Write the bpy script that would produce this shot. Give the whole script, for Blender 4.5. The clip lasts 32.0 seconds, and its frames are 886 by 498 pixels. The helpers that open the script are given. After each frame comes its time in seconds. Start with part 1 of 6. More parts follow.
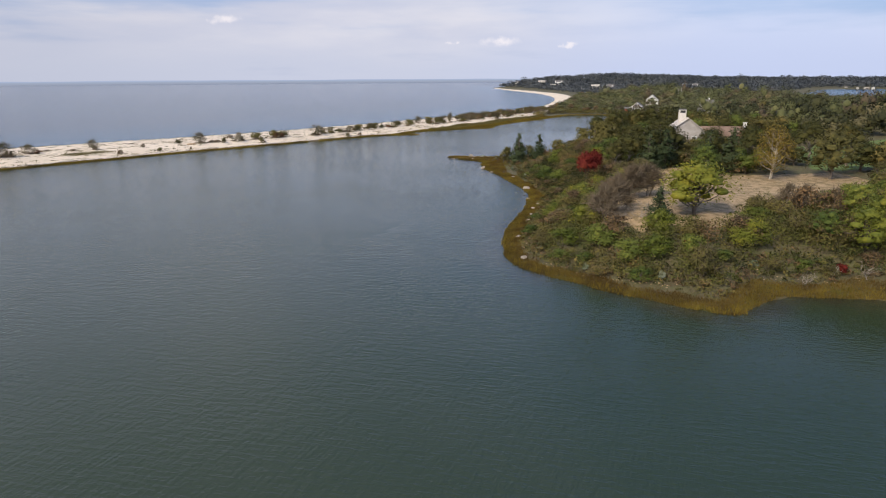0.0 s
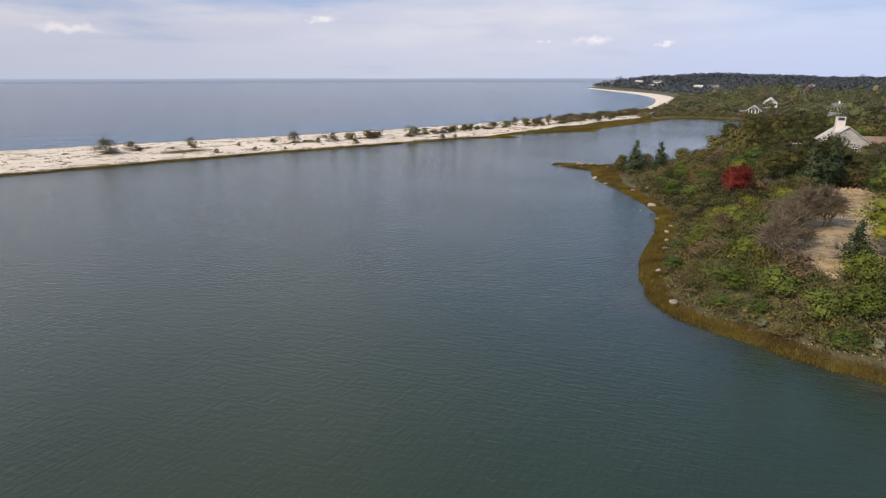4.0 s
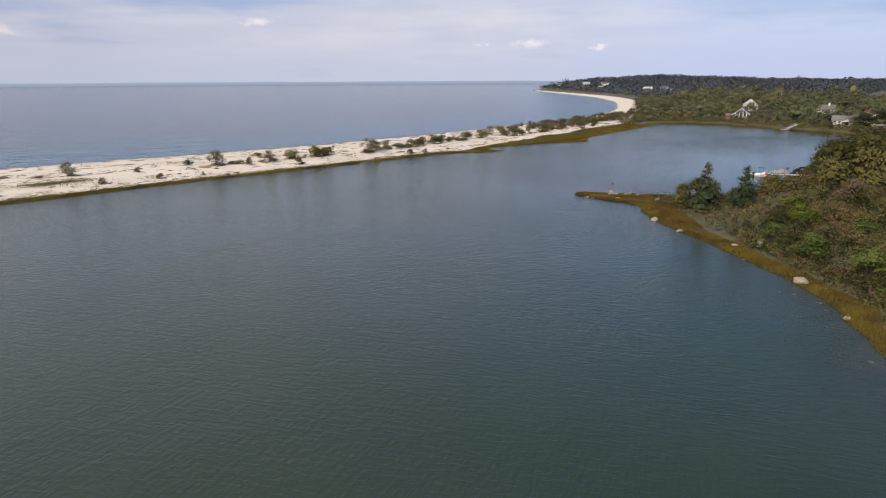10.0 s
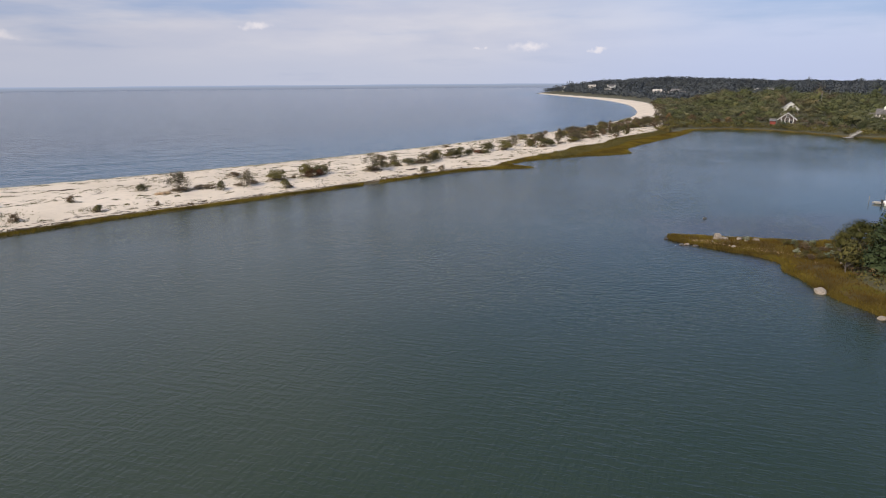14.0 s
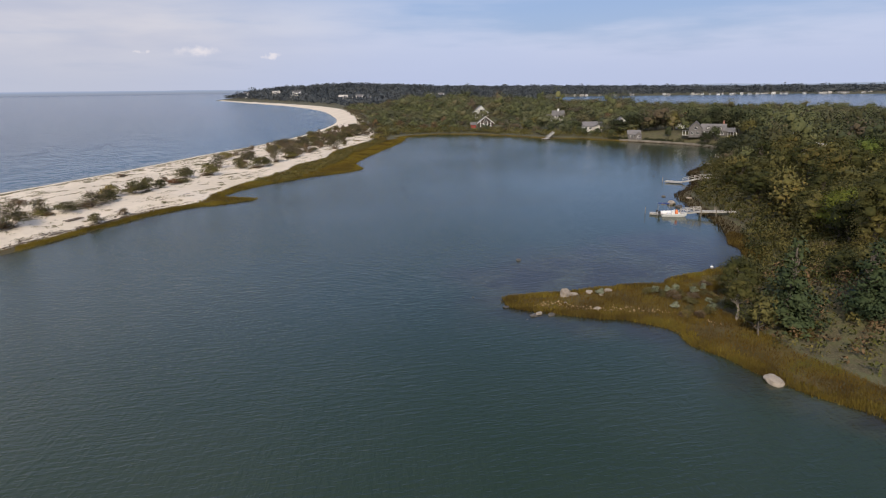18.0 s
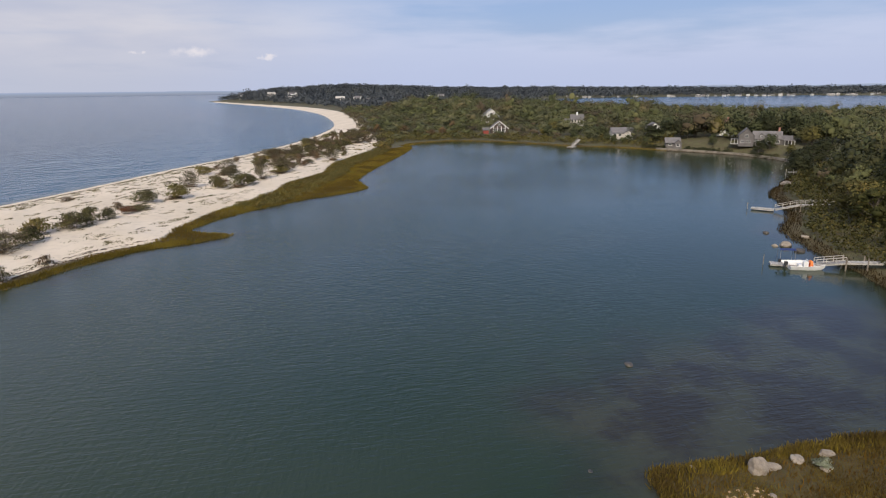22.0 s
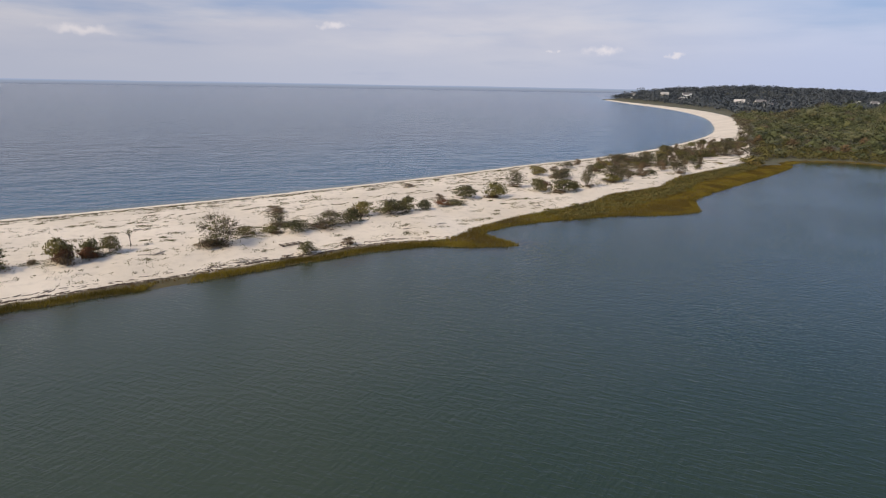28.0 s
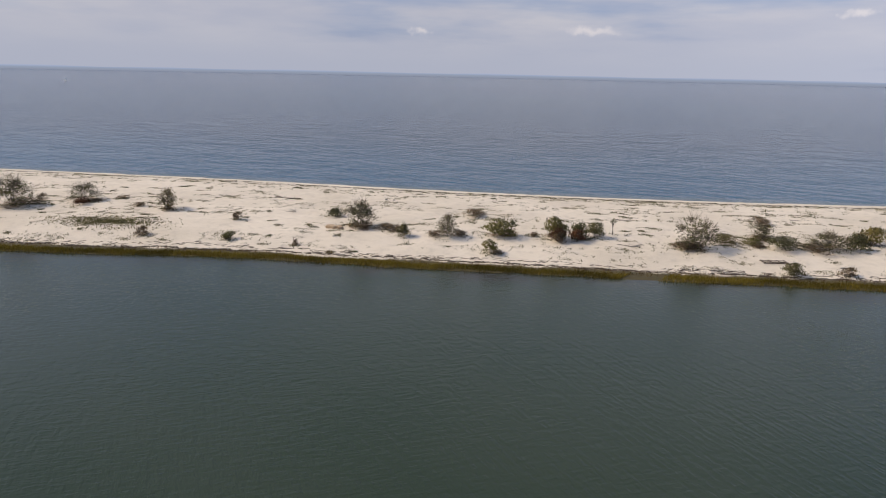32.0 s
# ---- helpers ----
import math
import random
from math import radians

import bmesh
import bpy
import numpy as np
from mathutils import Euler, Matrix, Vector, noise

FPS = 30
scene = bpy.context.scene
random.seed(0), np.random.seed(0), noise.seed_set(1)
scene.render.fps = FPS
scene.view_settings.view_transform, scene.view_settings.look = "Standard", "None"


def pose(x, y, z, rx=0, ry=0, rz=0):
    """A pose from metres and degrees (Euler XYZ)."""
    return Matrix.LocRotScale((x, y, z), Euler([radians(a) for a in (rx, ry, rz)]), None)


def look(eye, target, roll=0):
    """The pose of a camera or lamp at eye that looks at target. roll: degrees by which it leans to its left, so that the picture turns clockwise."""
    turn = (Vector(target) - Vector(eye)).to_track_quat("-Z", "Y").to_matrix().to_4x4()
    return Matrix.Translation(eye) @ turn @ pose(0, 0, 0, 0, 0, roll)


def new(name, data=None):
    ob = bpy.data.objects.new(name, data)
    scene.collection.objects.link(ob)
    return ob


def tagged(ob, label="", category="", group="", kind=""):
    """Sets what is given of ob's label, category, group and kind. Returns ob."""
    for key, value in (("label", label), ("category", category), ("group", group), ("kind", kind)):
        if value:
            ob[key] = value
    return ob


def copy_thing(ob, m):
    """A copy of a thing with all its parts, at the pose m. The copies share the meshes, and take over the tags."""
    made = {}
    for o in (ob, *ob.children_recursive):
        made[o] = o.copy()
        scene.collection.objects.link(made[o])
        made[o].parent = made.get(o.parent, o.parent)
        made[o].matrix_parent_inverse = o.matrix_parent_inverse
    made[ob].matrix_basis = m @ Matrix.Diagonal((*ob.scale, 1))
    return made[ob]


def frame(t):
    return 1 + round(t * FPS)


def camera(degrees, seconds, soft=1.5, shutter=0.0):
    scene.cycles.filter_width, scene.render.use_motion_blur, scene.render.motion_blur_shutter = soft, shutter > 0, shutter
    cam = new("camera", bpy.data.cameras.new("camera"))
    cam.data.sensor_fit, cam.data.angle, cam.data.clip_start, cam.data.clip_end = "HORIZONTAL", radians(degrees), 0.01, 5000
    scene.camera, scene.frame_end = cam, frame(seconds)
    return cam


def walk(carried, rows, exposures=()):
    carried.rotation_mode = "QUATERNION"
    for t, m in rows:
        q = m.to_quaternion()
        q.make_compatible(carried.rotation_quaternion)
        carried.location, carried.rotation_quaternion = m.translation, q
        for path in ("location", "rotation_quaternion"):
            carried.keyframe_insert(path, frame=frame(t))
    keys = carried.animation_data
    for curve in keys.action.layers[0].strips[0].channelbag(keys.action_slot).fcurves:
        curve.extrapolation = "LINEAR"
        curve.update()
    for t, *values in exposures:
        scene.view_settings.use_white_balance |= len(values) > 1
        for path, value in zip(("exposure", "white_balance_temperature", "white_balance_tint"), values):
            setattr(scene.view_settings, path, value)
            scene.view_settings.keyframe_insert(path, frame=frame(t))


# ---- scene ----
cam = camera(72.0, 32.0, 1.1)
PATH = [
    (0, (-5.84, -1.14, 31.98), (-5.470, 18.110, 26.574), -0.34),
    (0.5, (-5.99, -1.21, 31.99), (-6.749, 18.028, 26.573), -0.24),
    (1, (-6.36, -0.61, 31.98), (-7.793, 18.584, 26.552), -0.16),
    (1.5, (-6.96, 0.80, 31.97), (-8.643, 19.975, 26.535), -0.14),
    (2, (-7.94, 3.28, 31.99), (-9.777, 22.435, 26.544), -0.05),
    (2.5, (-8.90, 6.10, 32.01), (-10.815, 25.248, 26.565), -0.04),
    (3, (-10.11, 9.52, 32.06), (-12.175, 28.650, 26.616), -0.04),
    (3.5, (-11.35, 13.28, 32.11), (-13.519, 32.406, 26.675), 0.00),
    (4, (-12.56, 17.59, 32.16), (-14.856, 36.707, 26.729), -0.05),
    (4.5, (-13.80, 22.28, 32.16), (-16.179, 41.387, 26.749), -0.12),
    (6.5, (-20.01, 43.70, 31.27), (-21.709, 62.894, 25.917), -0.04),
    (7, (-22.08, 49.36, 31.07), (-23.082, 68.603, 25.721), -0.06),
    (7.5, (-23.88, 54.77, 31.01), (-24.614, 74.027, 25.660), -0.17),
    (8, (-25.41, 60.46, 31.12), (-26.003, 79.718, 25.775), -0.16),
    (8.5, (-27.01, 66.04, 31.21), (-27.551, 85.295, 25.843), -0.20),
    (9, (-28.78, 72.06, 31.27), (-29.304, 91.318, 25.896), -0.12),
    (9.5, (-29.90, 78.26, 31.22), (-30.440, 97.520, 25.860), -0.27),
    (10, (-31.41, 84.61, 31.09), (-31.914, 103.880, 25.743), -0.28),
    (10.5, (-32.67, 90.73, 30.89), (-33.131, 110.001, 25.550), -0.31),
    (11, (-34.02, 97.38, 30.65), (-34.487, 116.648, 25.306), -0.35),
    (11.5, (-35.03, 103.49, 30.38), (-35.529, 122.770, 25.070), -0.34),
    (12, (-36.18, 109.91, 30.18), (-36.718, 129.186, 24.885), -0.41),
    (12.5, (-37.42, 116.08, 30.11), (-37.970, 135.354, 24.806), -0.37),
    (13, (-38.87, 121.83, 30.14), (-39.389, 141.110, 24.842), 0.07),
    (13.5, (-39.67, 128.04, 30.29), (-40.211, 147.324, 24.999), -0.24),
    (14, (-40.49, 134.80, 30.40), (-40.969, 154.091, 25.150), -0.43),
    (14.5, (-40.91, 141.16, 30.50), (-40.134, 160.445, 25.257), -0.62),
    (16.5, (-43.81, 167.22, 30.47), (-39.128, 185.968, 25.308), -0.40),
    (17, (-43.95, 173.73, 30.39), (-38.036, 192.130, 25.228), -0.52),
    (17.5, (-43.56, 179.92, 30.24), (-35.558, 197.506, 25.083), -0.70),
    (18, (-43.35, 186.05, 30.14), (-34.549, 203.260, 24.980), -0.69),
    (18.5, (-42.64, 191.68, 30.07), (-33.822, 208.872, 24.905), -0.57),
    (19, (-41.63, 197.56, 30.07), (-32.805, 214.743, 24.908), -0.51),
    (19.5, (-40.50, 203.00, 30.04), (-31.685, 220.191, 24.873), -0.53),
    (20, (-39.24, 208.69, 30.04), (-30.429, 225.890, 24.880), -0.54),
    (20.5, (-37.98, 213.87, 30.03), (-29.171, 231.064, 24.864), -0.57),
    (21, (-36.13, 219.09, 30.13), (-27.237, 236.241, 24.975), -0.55),
    (21.5, (-33.91, 223.13, 30.22), (-25.009, 240.292, 25.093), -0.61),
    (22, (-31.18, 226.74, 30.40), (-22.280, 243.902, 25.272), -0.64),
    (22.5, (-27.99, 229.10, 30.59), (-19.102, 246.266, 25.472), -0.65),
    (23, (-24.34, 230.60, 30.78), (-15.324, 247.709, 25.671), -0.65),
    (23.5, (-20.74, 231.71, 30.90), (-11.700, 248.803, 25.807), -0.64),
    (24, (-17.14, 232.83, 31.09), (-8.108, 249.932, 26.000), -0.54),
    (24.5, (-13.80, 233.96, 31.28), (-4.792, 251.081, 26.214), -0.44),
    (26.5, (-11.45, 235.64, 32.41), (-3.826, 253.434, 27.390), 0.07),
    (27, (-11.81, 236.37, 32.34), (-7.060, 255.127, 27.266), 0.50),
    (27.5, (-11.87, 237.61, 32.12), (-11.247, 256.922, 26.965), 0.81),
    (28, (-12.06, 237.80, 31.92), (-14.548, 256.946, 26.715), 1.01),
    (28.5, (-12.15, 237.73, 31.79), (-17.531, 256.261, 26.516), 1.12),
    (29, (-11.45, 237.78, 31.79), (-19.951, 255.071, 26.430), 1.22),
    (29.5, (-11.53, 238.01, 31.89), (-22.148, 254.065, 26.462), 1.13),
    (30, (-11.90, 237.89, 32.03), (-24.366, 252.531, 26.543), 1.08),
    (30.5, (-12.16, 237.68, 32.15), (-25.556, 251.470, 26.633), 1.15),
    (31, (-12.76, 237.47, 32.26), (-26.812, 250.581, 26.720), 1.23),
    (31.5, (-14.01, 237.10, 32.34), (-28.371, 249.874, 26.785), 1.25),
    (32, (-15.85, 236.60, 32.41), (-30.468, 249.062, 26.836), 1.20),
]
EXPOSURE = [(0, 0.05), (9, 0.0), (14, -0.1), (19, -0.15), (24, -0.15), (28, -0.2), (32, -0.25)]
walk(cam, [(t, look(eye, target, roll)) for t, eye, target, roll in PATH], EXPOSURE)

# ---- world, sun ----
SUN_AZ, SUN_EL = radians(222.0), radians(40.0)          # clockwise from +y
world = bpy.data.worlds.new("sky_world")
scene.world = world
world.use_nodes = True


class Net:
    """Short hand for node trees."""

    def __init__(self, tree):
        self.tree = tree
        tree.nodes.clear()

    def add(self, kind, op="", attribute="", **ins):
        n = self.tree.nodes.new(kind)
        if op:
            n.operation = op
        if attribute:
            n.attribute_name = attribute
        for key, value in ins.items():
            k = int(key[1:]) if key[0] == "_" and key[1:].isdigit() else key.replace("_", " ")
            self.put(n.inputs[k], value)
        return n

    def put(self, socket, value):
        if isinstance(value, bpy.types.NodeSocket):
            self.tree.links.new(value, socket)
        elif isinstance(value, bpy.types.Node):
            self.tree.links.new(value.outputs[0], socket)
        elif isinstance(value, (tuple, list)) and len(value) == 3 and socket.type == "RGBA":
            socket.default_value = (*value, 1)
        else:
            socket.default_value = value

    def math(self, op, a, b=0.5, c=0.5):
        n = self.tree.nodes.new("ShaderNodeMath")
        n.operation = op
        for s, v in zip(n.inputs, (a, b, c)):
            self.put(s, v)
        return n.outputs[0]

    def ramp(self, value, lo, hi, a=0.0, b=1.0):
        n = self.tree.nodes.new("ShaderNodeMapRange")
        n.interpolation_type = "SMOOTHSTEP"
        for s, v in zip(n.inputs, (value, lo, hi, a, b)):
            self.put(s, v)
        return n.outputs[0]

    def mix(self, fac, a, b):
        n = self.tree.nodes.new("ShaderNodeMix")
        n.data_type = "RGBA"
        self.put(n.inputs[0], fac)
        self.put(n.inputs[6], a)
        self.put(n.inputs[7], b)
        return n.outputs[2]

    def noise(self, vec, scale, detail=4.0, rough=0.55):
        n = self.tree.nodes.new("ShaderNodeTexNoise")
        self.put(n.inputs["Vector"], vec)
        n.inputs["Scale"].default_value, n.inputs["Detail"].default_value, n.inputs["Roughness"].default_value = scale, detail, rough
        return n.outputs[0]

    def stretch(self, vec, sx, sy, sz, rz=0.0):
        n = self.tree.nodes.new("ShaderNodeMapping")
        self.put(n.inputs["Vector"], vec)
        n.vector_type = "TEXTURE"
        n.inputs["Scale"].default_value = (1 / sx, 1 / sy, 1 / sz)
        n.inputs["Rotation"].default_value = (0, 0, rz)
        return n.outputs[0]


def build_sky():
    k = Net(world.node_tree)
    ray = k.add("ShaderNodeTexCoord").outputs["Generated"]
    clear = k.add("ShaderNodeTexSky")
    clear.sky_type, clear.sun_disc, clear.sun_elevation, clear.sun_rotation, clear.dust_density = "NISHITA", False, SUN_EL, SUN_AZ, 2.0
    clear = k.add("ShaderNodeVectorMath", op="SCALE", _0=clear, Scale=0.125)
    sep = k.add("ShaderNodeSeparateXYZ", _0=ray).outputs
    veil = k.noise(k.stretch(ray, 2.2, 2.2, 15.0), 1.0, 5.0, 0.55)
    veil = k.math("ADD", veil, k.ramp(sep[2], 0.0, 0.12, 0.22, 0.0))
    cover = k.math("MULTIPLY", k.ramp(veil, 0.34, 0.62, 0.22, 1.0), k.ramp(sep[2], 0.05, 0.22, 1.0, k.ramp(sep[0], -0.35, 0.40, 0.95, 0.05)))
    streak = k.noise(k.stretch(ray, 3.0, 3.0, 14.0), 1.6, 5.0, 0.5)
    tone = k.mix(k.ramp(streak, 0.3, 0.75), (0.56, 0.58, 0.70), (0.73, 0.71, 0.765))
    haze = k.mix(k.ramp(sep[2], 0.0, 0.10), k.mix(k.ramp(sep[0], -0.1, 0.45), (0.54, 0.57, 0.695), (0.52, 0.585, 0.80)), k.mix(k.ramp(sep[0], 0.0, 0.5, 0.0, 0.7), tone, (0.57, 0.66, 0.90)))
    clear = k.mix(0.6, clear.outputs[0], (0.21, 0.35, 0.74))
    sky = k.mix(cover, clear, haze)
    # a few small bright heaps of cloud low over the sea
    wob = k.add("ShaderNodeTexNoise", Vector=ray, Scale=55.0, Detail=4.0).outputs["Color"]
    wob = k.add("ShaderNodeVectorMath", op="MULTIPLY_ADD", _0=wob, _1=(0.05, 0.05, 0.02), _2=ray).outputs[0]
    for az, el, wide, high in ((6.2, 3.0, 0.030, 0.0065), (2.2, 3.0, 0.009, 0.004), (12.2, 2.7, 0.016, 0.004), (-17.5, 4.8, 0.022, 0.006), (-37.0, 3.6, 0.05, 0.007), (-52.0, 3.4, 0.02, 0.008)):
        d = Vector((math.sin(radians(az)) + 0.025, math.cos(radians(az)) + 0.025, math.tan(radians(el)) + 0.010))
        off = k.add("ShaderNodeVectorMath", op="SUBTRACT", _0=wob, _1=d).outputs[0]
        off = k.add("ShaderNodeVectorMath", op="MULTIPLY", _0=off, _1=(1 / wide, 1 / wide, 1 / high)).outputs[0]
        r = k.add("ShaderNodeVectorMath", op="LENGTH", _0=off).outputs["Value"]
        sky = k.mix(k.ramp(r, 1.1, 0.1, 0.0, 0.7), sky, (0.92, 0.86, 0.88))
    sky = k.add("ShaderNodeVectorMath", op="SCALE", _0=sky, Scale=k.ramp(sep[0], -0.8, -0.1, 0.87, 1.0)).outputs[0]
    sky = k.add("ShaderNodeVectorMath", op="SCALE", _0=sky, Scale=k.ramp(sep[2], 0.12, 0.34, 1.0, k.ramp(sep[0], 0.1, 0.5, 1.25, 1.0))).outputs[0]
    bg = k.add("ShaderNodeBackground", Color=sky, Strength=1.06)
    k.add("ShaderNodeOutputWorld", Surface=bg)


build_sky()
sun = new("sun", bpy.data.lights.new("sun", "SUN"))
sun.data.energy, sun.data.angle, sun.data.color = 3.9, radians(6.0), (1.0, 0.875, 0.71)
sun.matrix_world = look((0, 0, 500), Vector((0, 0, 500)) - Vector((math.sin(SUN_AZ) * math.cos(SUN_EL), math.cos(SUN_AZ) * math.cos(SUN_EL), math.sin(SUN_EL))))


# ---- materials ----
def material(name):
    m = bpy.data.materials.new(name)
    m.use_nodes = True
    k = Net(m.node_tree)
    pos = k.add("ShaderNodeTexCoord").outputs["Object"]
    return m, k, pos


def finish(k, **ins):
    sh = k.add("ShaderNodeBsdfPrincipled", **ins)
    k.add("ShaderNodeOutputMaterial", Surface=sh)
    return sh


def bump(k, height, strength, distance):
    return k.add("ShaderNodeBump", Height=height, Strength=strength, Distance=distance)


def plain(name, a, b, rough=0.8, scale=1.5, fine=14.0, relief=0.25, depth=0.02, metal=0.0):
    """Two colours mixed by coarse stains and fine grain, a little different on each object."""
    m, k, pos = material(name)
    rnd = k.add("ShaderNodeObjectInfo").outputs["Random"]
    big, small = k.noise(pos, scale), k.noise(pos, fine, 3.0)
    f = k.ramp(k.math("ADD", k.math("MULTIPLY", big, 0.6), k.math("ADD", k.math("MULTIPLY", small, 0.4), k.math("MULTIPLY", rnd, 0.16))), 0.38, 0.74)
    finish(k, Base_Color=k.mix(f, a, b), Roughness=rough, Metallic=metal, Normal=bump(k, small, relief, depth))
    return m


def leafy(name, a, b, c, rough=0.65, glow=0.26, patch=0.55, mixes=(0.35, 0.7, 0.6), tree=0.0):
    """Leaves: each one between three colours, with shade from plant to plant and light coming through."""
    m, k, pos = material(name)
    isl = k.add("ShaderNodeNewGeometry").outputs["Random Per Island"]
    rnd = k.add("ShaderNodeObjectInfo").outputs["Random"]
    lump = k.ramp(k.noise(pos, patch, 2.0), 0.25, 0.75)
    f = k.math("ADD", k.math("MULTIPLY", isl, mixes[0]), k.math("ADD", k.math("MULTIPLY", rnd, mixes[1]), k.math("MULTIPLY", lump, mixes[2])))
    if tree:
        f = k.math("ADD", f, k.math("MULTIPLY", k.add("ShaderNodeAttribute", attribute="tone").outputs["Fac"], tree))
    col = k.mix(k.ramp(f, 0.30, 0.95), a, b)
    col = k.mix(k.ramp(f, 0.95, 1.5), col, c)
    sh = k.add("ShaderNodeBsdfPrincipled", Base_Color=col, Roughness=rough)
    sh.inputs["Specular IOR Level"].default_value = 0.12
    tl = k.add("ShaderNodeBsdfTranslucent", Color=col)
    k.add("ShaderNodeOutputMaterial", Surface=k.add("ShaderNodeMixShader", _0=glow, _1=sh, _2=tl))
    return m


M_GREEN = leafy("leaf_green", (0.055, 0.083, 0.020), (0.133, 0.160, 0.033), (0.259, 0.253, 0.048))
M_YELLOW = leafy("leaf_yellow_green", (0.078, 0.104, 0.019), (0.162, 0.175, 0.028), (0.293, 0.267, 0.036))
M_OLIVE = leafy("leaf_olive", (0.081, 0.079, 0.028), (0.158, 0.137, 0.043), (0.261, 0.182, 0.056))
M_BROWN = leafy("leaf_brown", (0.115, 0.077, 0.041), (0.193, 0.128, 0.066), (0.270, 0.157, 0.067))
M_RED = leafy("leaf_red", (0.094, 0.014, 0.012), (0.163, 0.023, 0.017), (0.197, 0.048, 0.024))
M_OCHRE = leafy("leaf_ochre", (0.120, 0.102, 0.024), (0.240, 0.174, 0.036), (0.360, 0.228, 0.042))
M_CEDAR = leafy("leaf_cedar", (0.026, 0.040, 0.017), (0.053, 0.070, 0.029), (0.090, 0.102, 0.043), glow=0.1)
M_PALE = leafy("leaf_pale_bloom", (0.10, 0.12, 0.06), (0.24, 0.26, 0.17), (0.50, 0.50, 0.42))
MASS = dict(patch=0.045, mixes=(0.45, 0.1, 0.5), tree=0.5)
M_WOODS = leafy("leaf_woods", (0.062, 0.072, 0.034), (0.126, 0.132, 0.055), (0.222, 0.209, 0.083), **MASS)
M_WOODO = leafy("leaf_woods_olive", (0.076, 0.073, 0.041), (0.146, 0.130, 0.065), (0.237, 0.186, 0.090), **MASS)
M_WOODR = leafy("leaf_woods_russet", (0.075, 0.061, 0.040), (0.130, 0.101, 0.062), (0.195, 0.130, 0.073), **MASS)
M_UNDER = leafy("leaf_undergrowth", (0.054, 0.066, 0.022), (0.125, 0.126, 0.032), (0.238, 0.201, 0.049), patch=0.2, mixes=(0.28, 0.1, 0.8), tree=0.3)
# Distant haze is mixed into this blue-grey leaf colour.
M_FARHAZE = leafy("leaf_far", (0.076, 0.086, 0.092), (0.113, 0.122, 0.123), (0.155, 0.159, 0.145), patch=0.012, mixes=(0.12, 0.1, 0.6), tree=0.3)
M_DUNE = leafy("leaf_dune", (0.057, 0.059, 0.023), (0.121, 0.110, 0.041), (0.209, 0.149, 0.059))
M_TWIG = leafy("twig_grey", (0.080, 0.060, 0.038), (0.145, 0.115, 0.078), (0.21, 0.17, 0.12), glow=0.0)
M_GRASS = leafy("marsh_blade", (0.078, 0.042, 0.009), (0.154, 0.087, 0.013), (0.116, 0.102, 0.019), patch=0.10, mixes=(0.35, 0.0, 1.05))
M_EDGE = leafy("edge_blade", (0.109, 0.082, 0.014), (0.208, 0.153, 0.023), (0.305, 0.235, 0.041), patch=0.10, mixes=(0.35, 0.0, 1.0))
M_BEACHGRASS = leafy("beach_blade", (0.100, 0.093, 0.041), (0.166, 0.149, 0.069), (0.247, 0.216, 0.106))
M_YOUNG = leafy("young_blade", (0.12, 0.105, 0.045), (0.19, 0.165, 0.07), (0.28, 0.24, 0.12))
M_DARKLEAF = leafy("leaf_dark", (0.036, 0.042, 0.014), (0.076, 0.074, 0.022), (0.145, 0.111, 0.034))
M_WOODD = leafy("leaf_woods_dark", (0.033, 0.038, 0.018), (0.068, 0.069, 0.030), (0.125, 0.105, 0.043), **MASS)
M_WOODP = leafy("leaf_woods_pale", (0.076, 0.083, 0.044), (0.151, 0.148, 0.073), (0.249, 0.221, 0.110), **MASS)
M_POINT = leafy("point_blade", (0.094, 0.064, 0.019), (0.168, 0.121, 0.027), (0.142, 0.159, 0.033), patch=0.16, mixes=(0.3, 0.0, 1.1))
M_TURF = leafy("spit_turf_blade", (0.118, 0.086, 0.018), (0.213, 0.156, 0.024), (0.185, 0.189, 0.033), patch=0.08, mixes=(0.3, 0.0, 1.1))
# Brown grass with the east bank's shade put into its colour.
M_SHADEGRASS = leafy("dark_blade", (0.024, 0.015, 0.006), (0.046, 0.029, 0.009), (0.059, 0.046, 0.012), patch=0.10, mixes=(0.35, 0.0, 1.0))
M_RUST = leafy("leaf_rust", (0.075, 0.036, 0.018), (0.14, 0.060, 0.028), (0.19, 0.085, 0.035))
M_PALEBARK = plain("pale_bark", (0.16, 0.135, 0.105), (0.28, 0.24, 0.19), 0.9, 2.0, 20.0)
M_BARK = plain("bark", (0.07, 0.055, 0.04), (0.15, 0.125, 0.10), 0.9, 2.0, 20.0)
M_BIRCH = plain("birch_bark", (0.28, 0.25, 0.20), (0.42, 0.38, 0.32), 0.7, 3.0, 18.0)
M_ROCK = plain("boulder_granite", (0.17, 0.14, 0.105), (0.32, 0.27, 0.21), 0.85, 1.2, 12.0, 0.5, 0.04)
M_DARKROCK = plain("wet_rock", (0.03, 0.03, 0.028), (0.10, 0.085, 0.065), 0.5, 1.2, 10.0, 0.5, 0.04)
M_SANDSTONE = plain("tan_boulder", (0.30, 0.20, 0.11), (0.46, 0.33, 0.20), 0.85, 1.2, 12.0, 0.5, 0.04)
M_DRIFT = plain("driftwood", (0.16, 0.13, 0.10), (0.32, 0.28, 0.23), 0.85, 2.0, 25.0)
M_WRACK = plain("wrack", (0.05, 0.035, 0.025), (0.13, 0.09, 0.06), 0.9, 2.0, 25.0)
M_PLANK = plain("weathered_plank", (0.30, 0.28, 0.25), (0.50, 0.47, 0.43), 0.8, 1.5, 25.0)
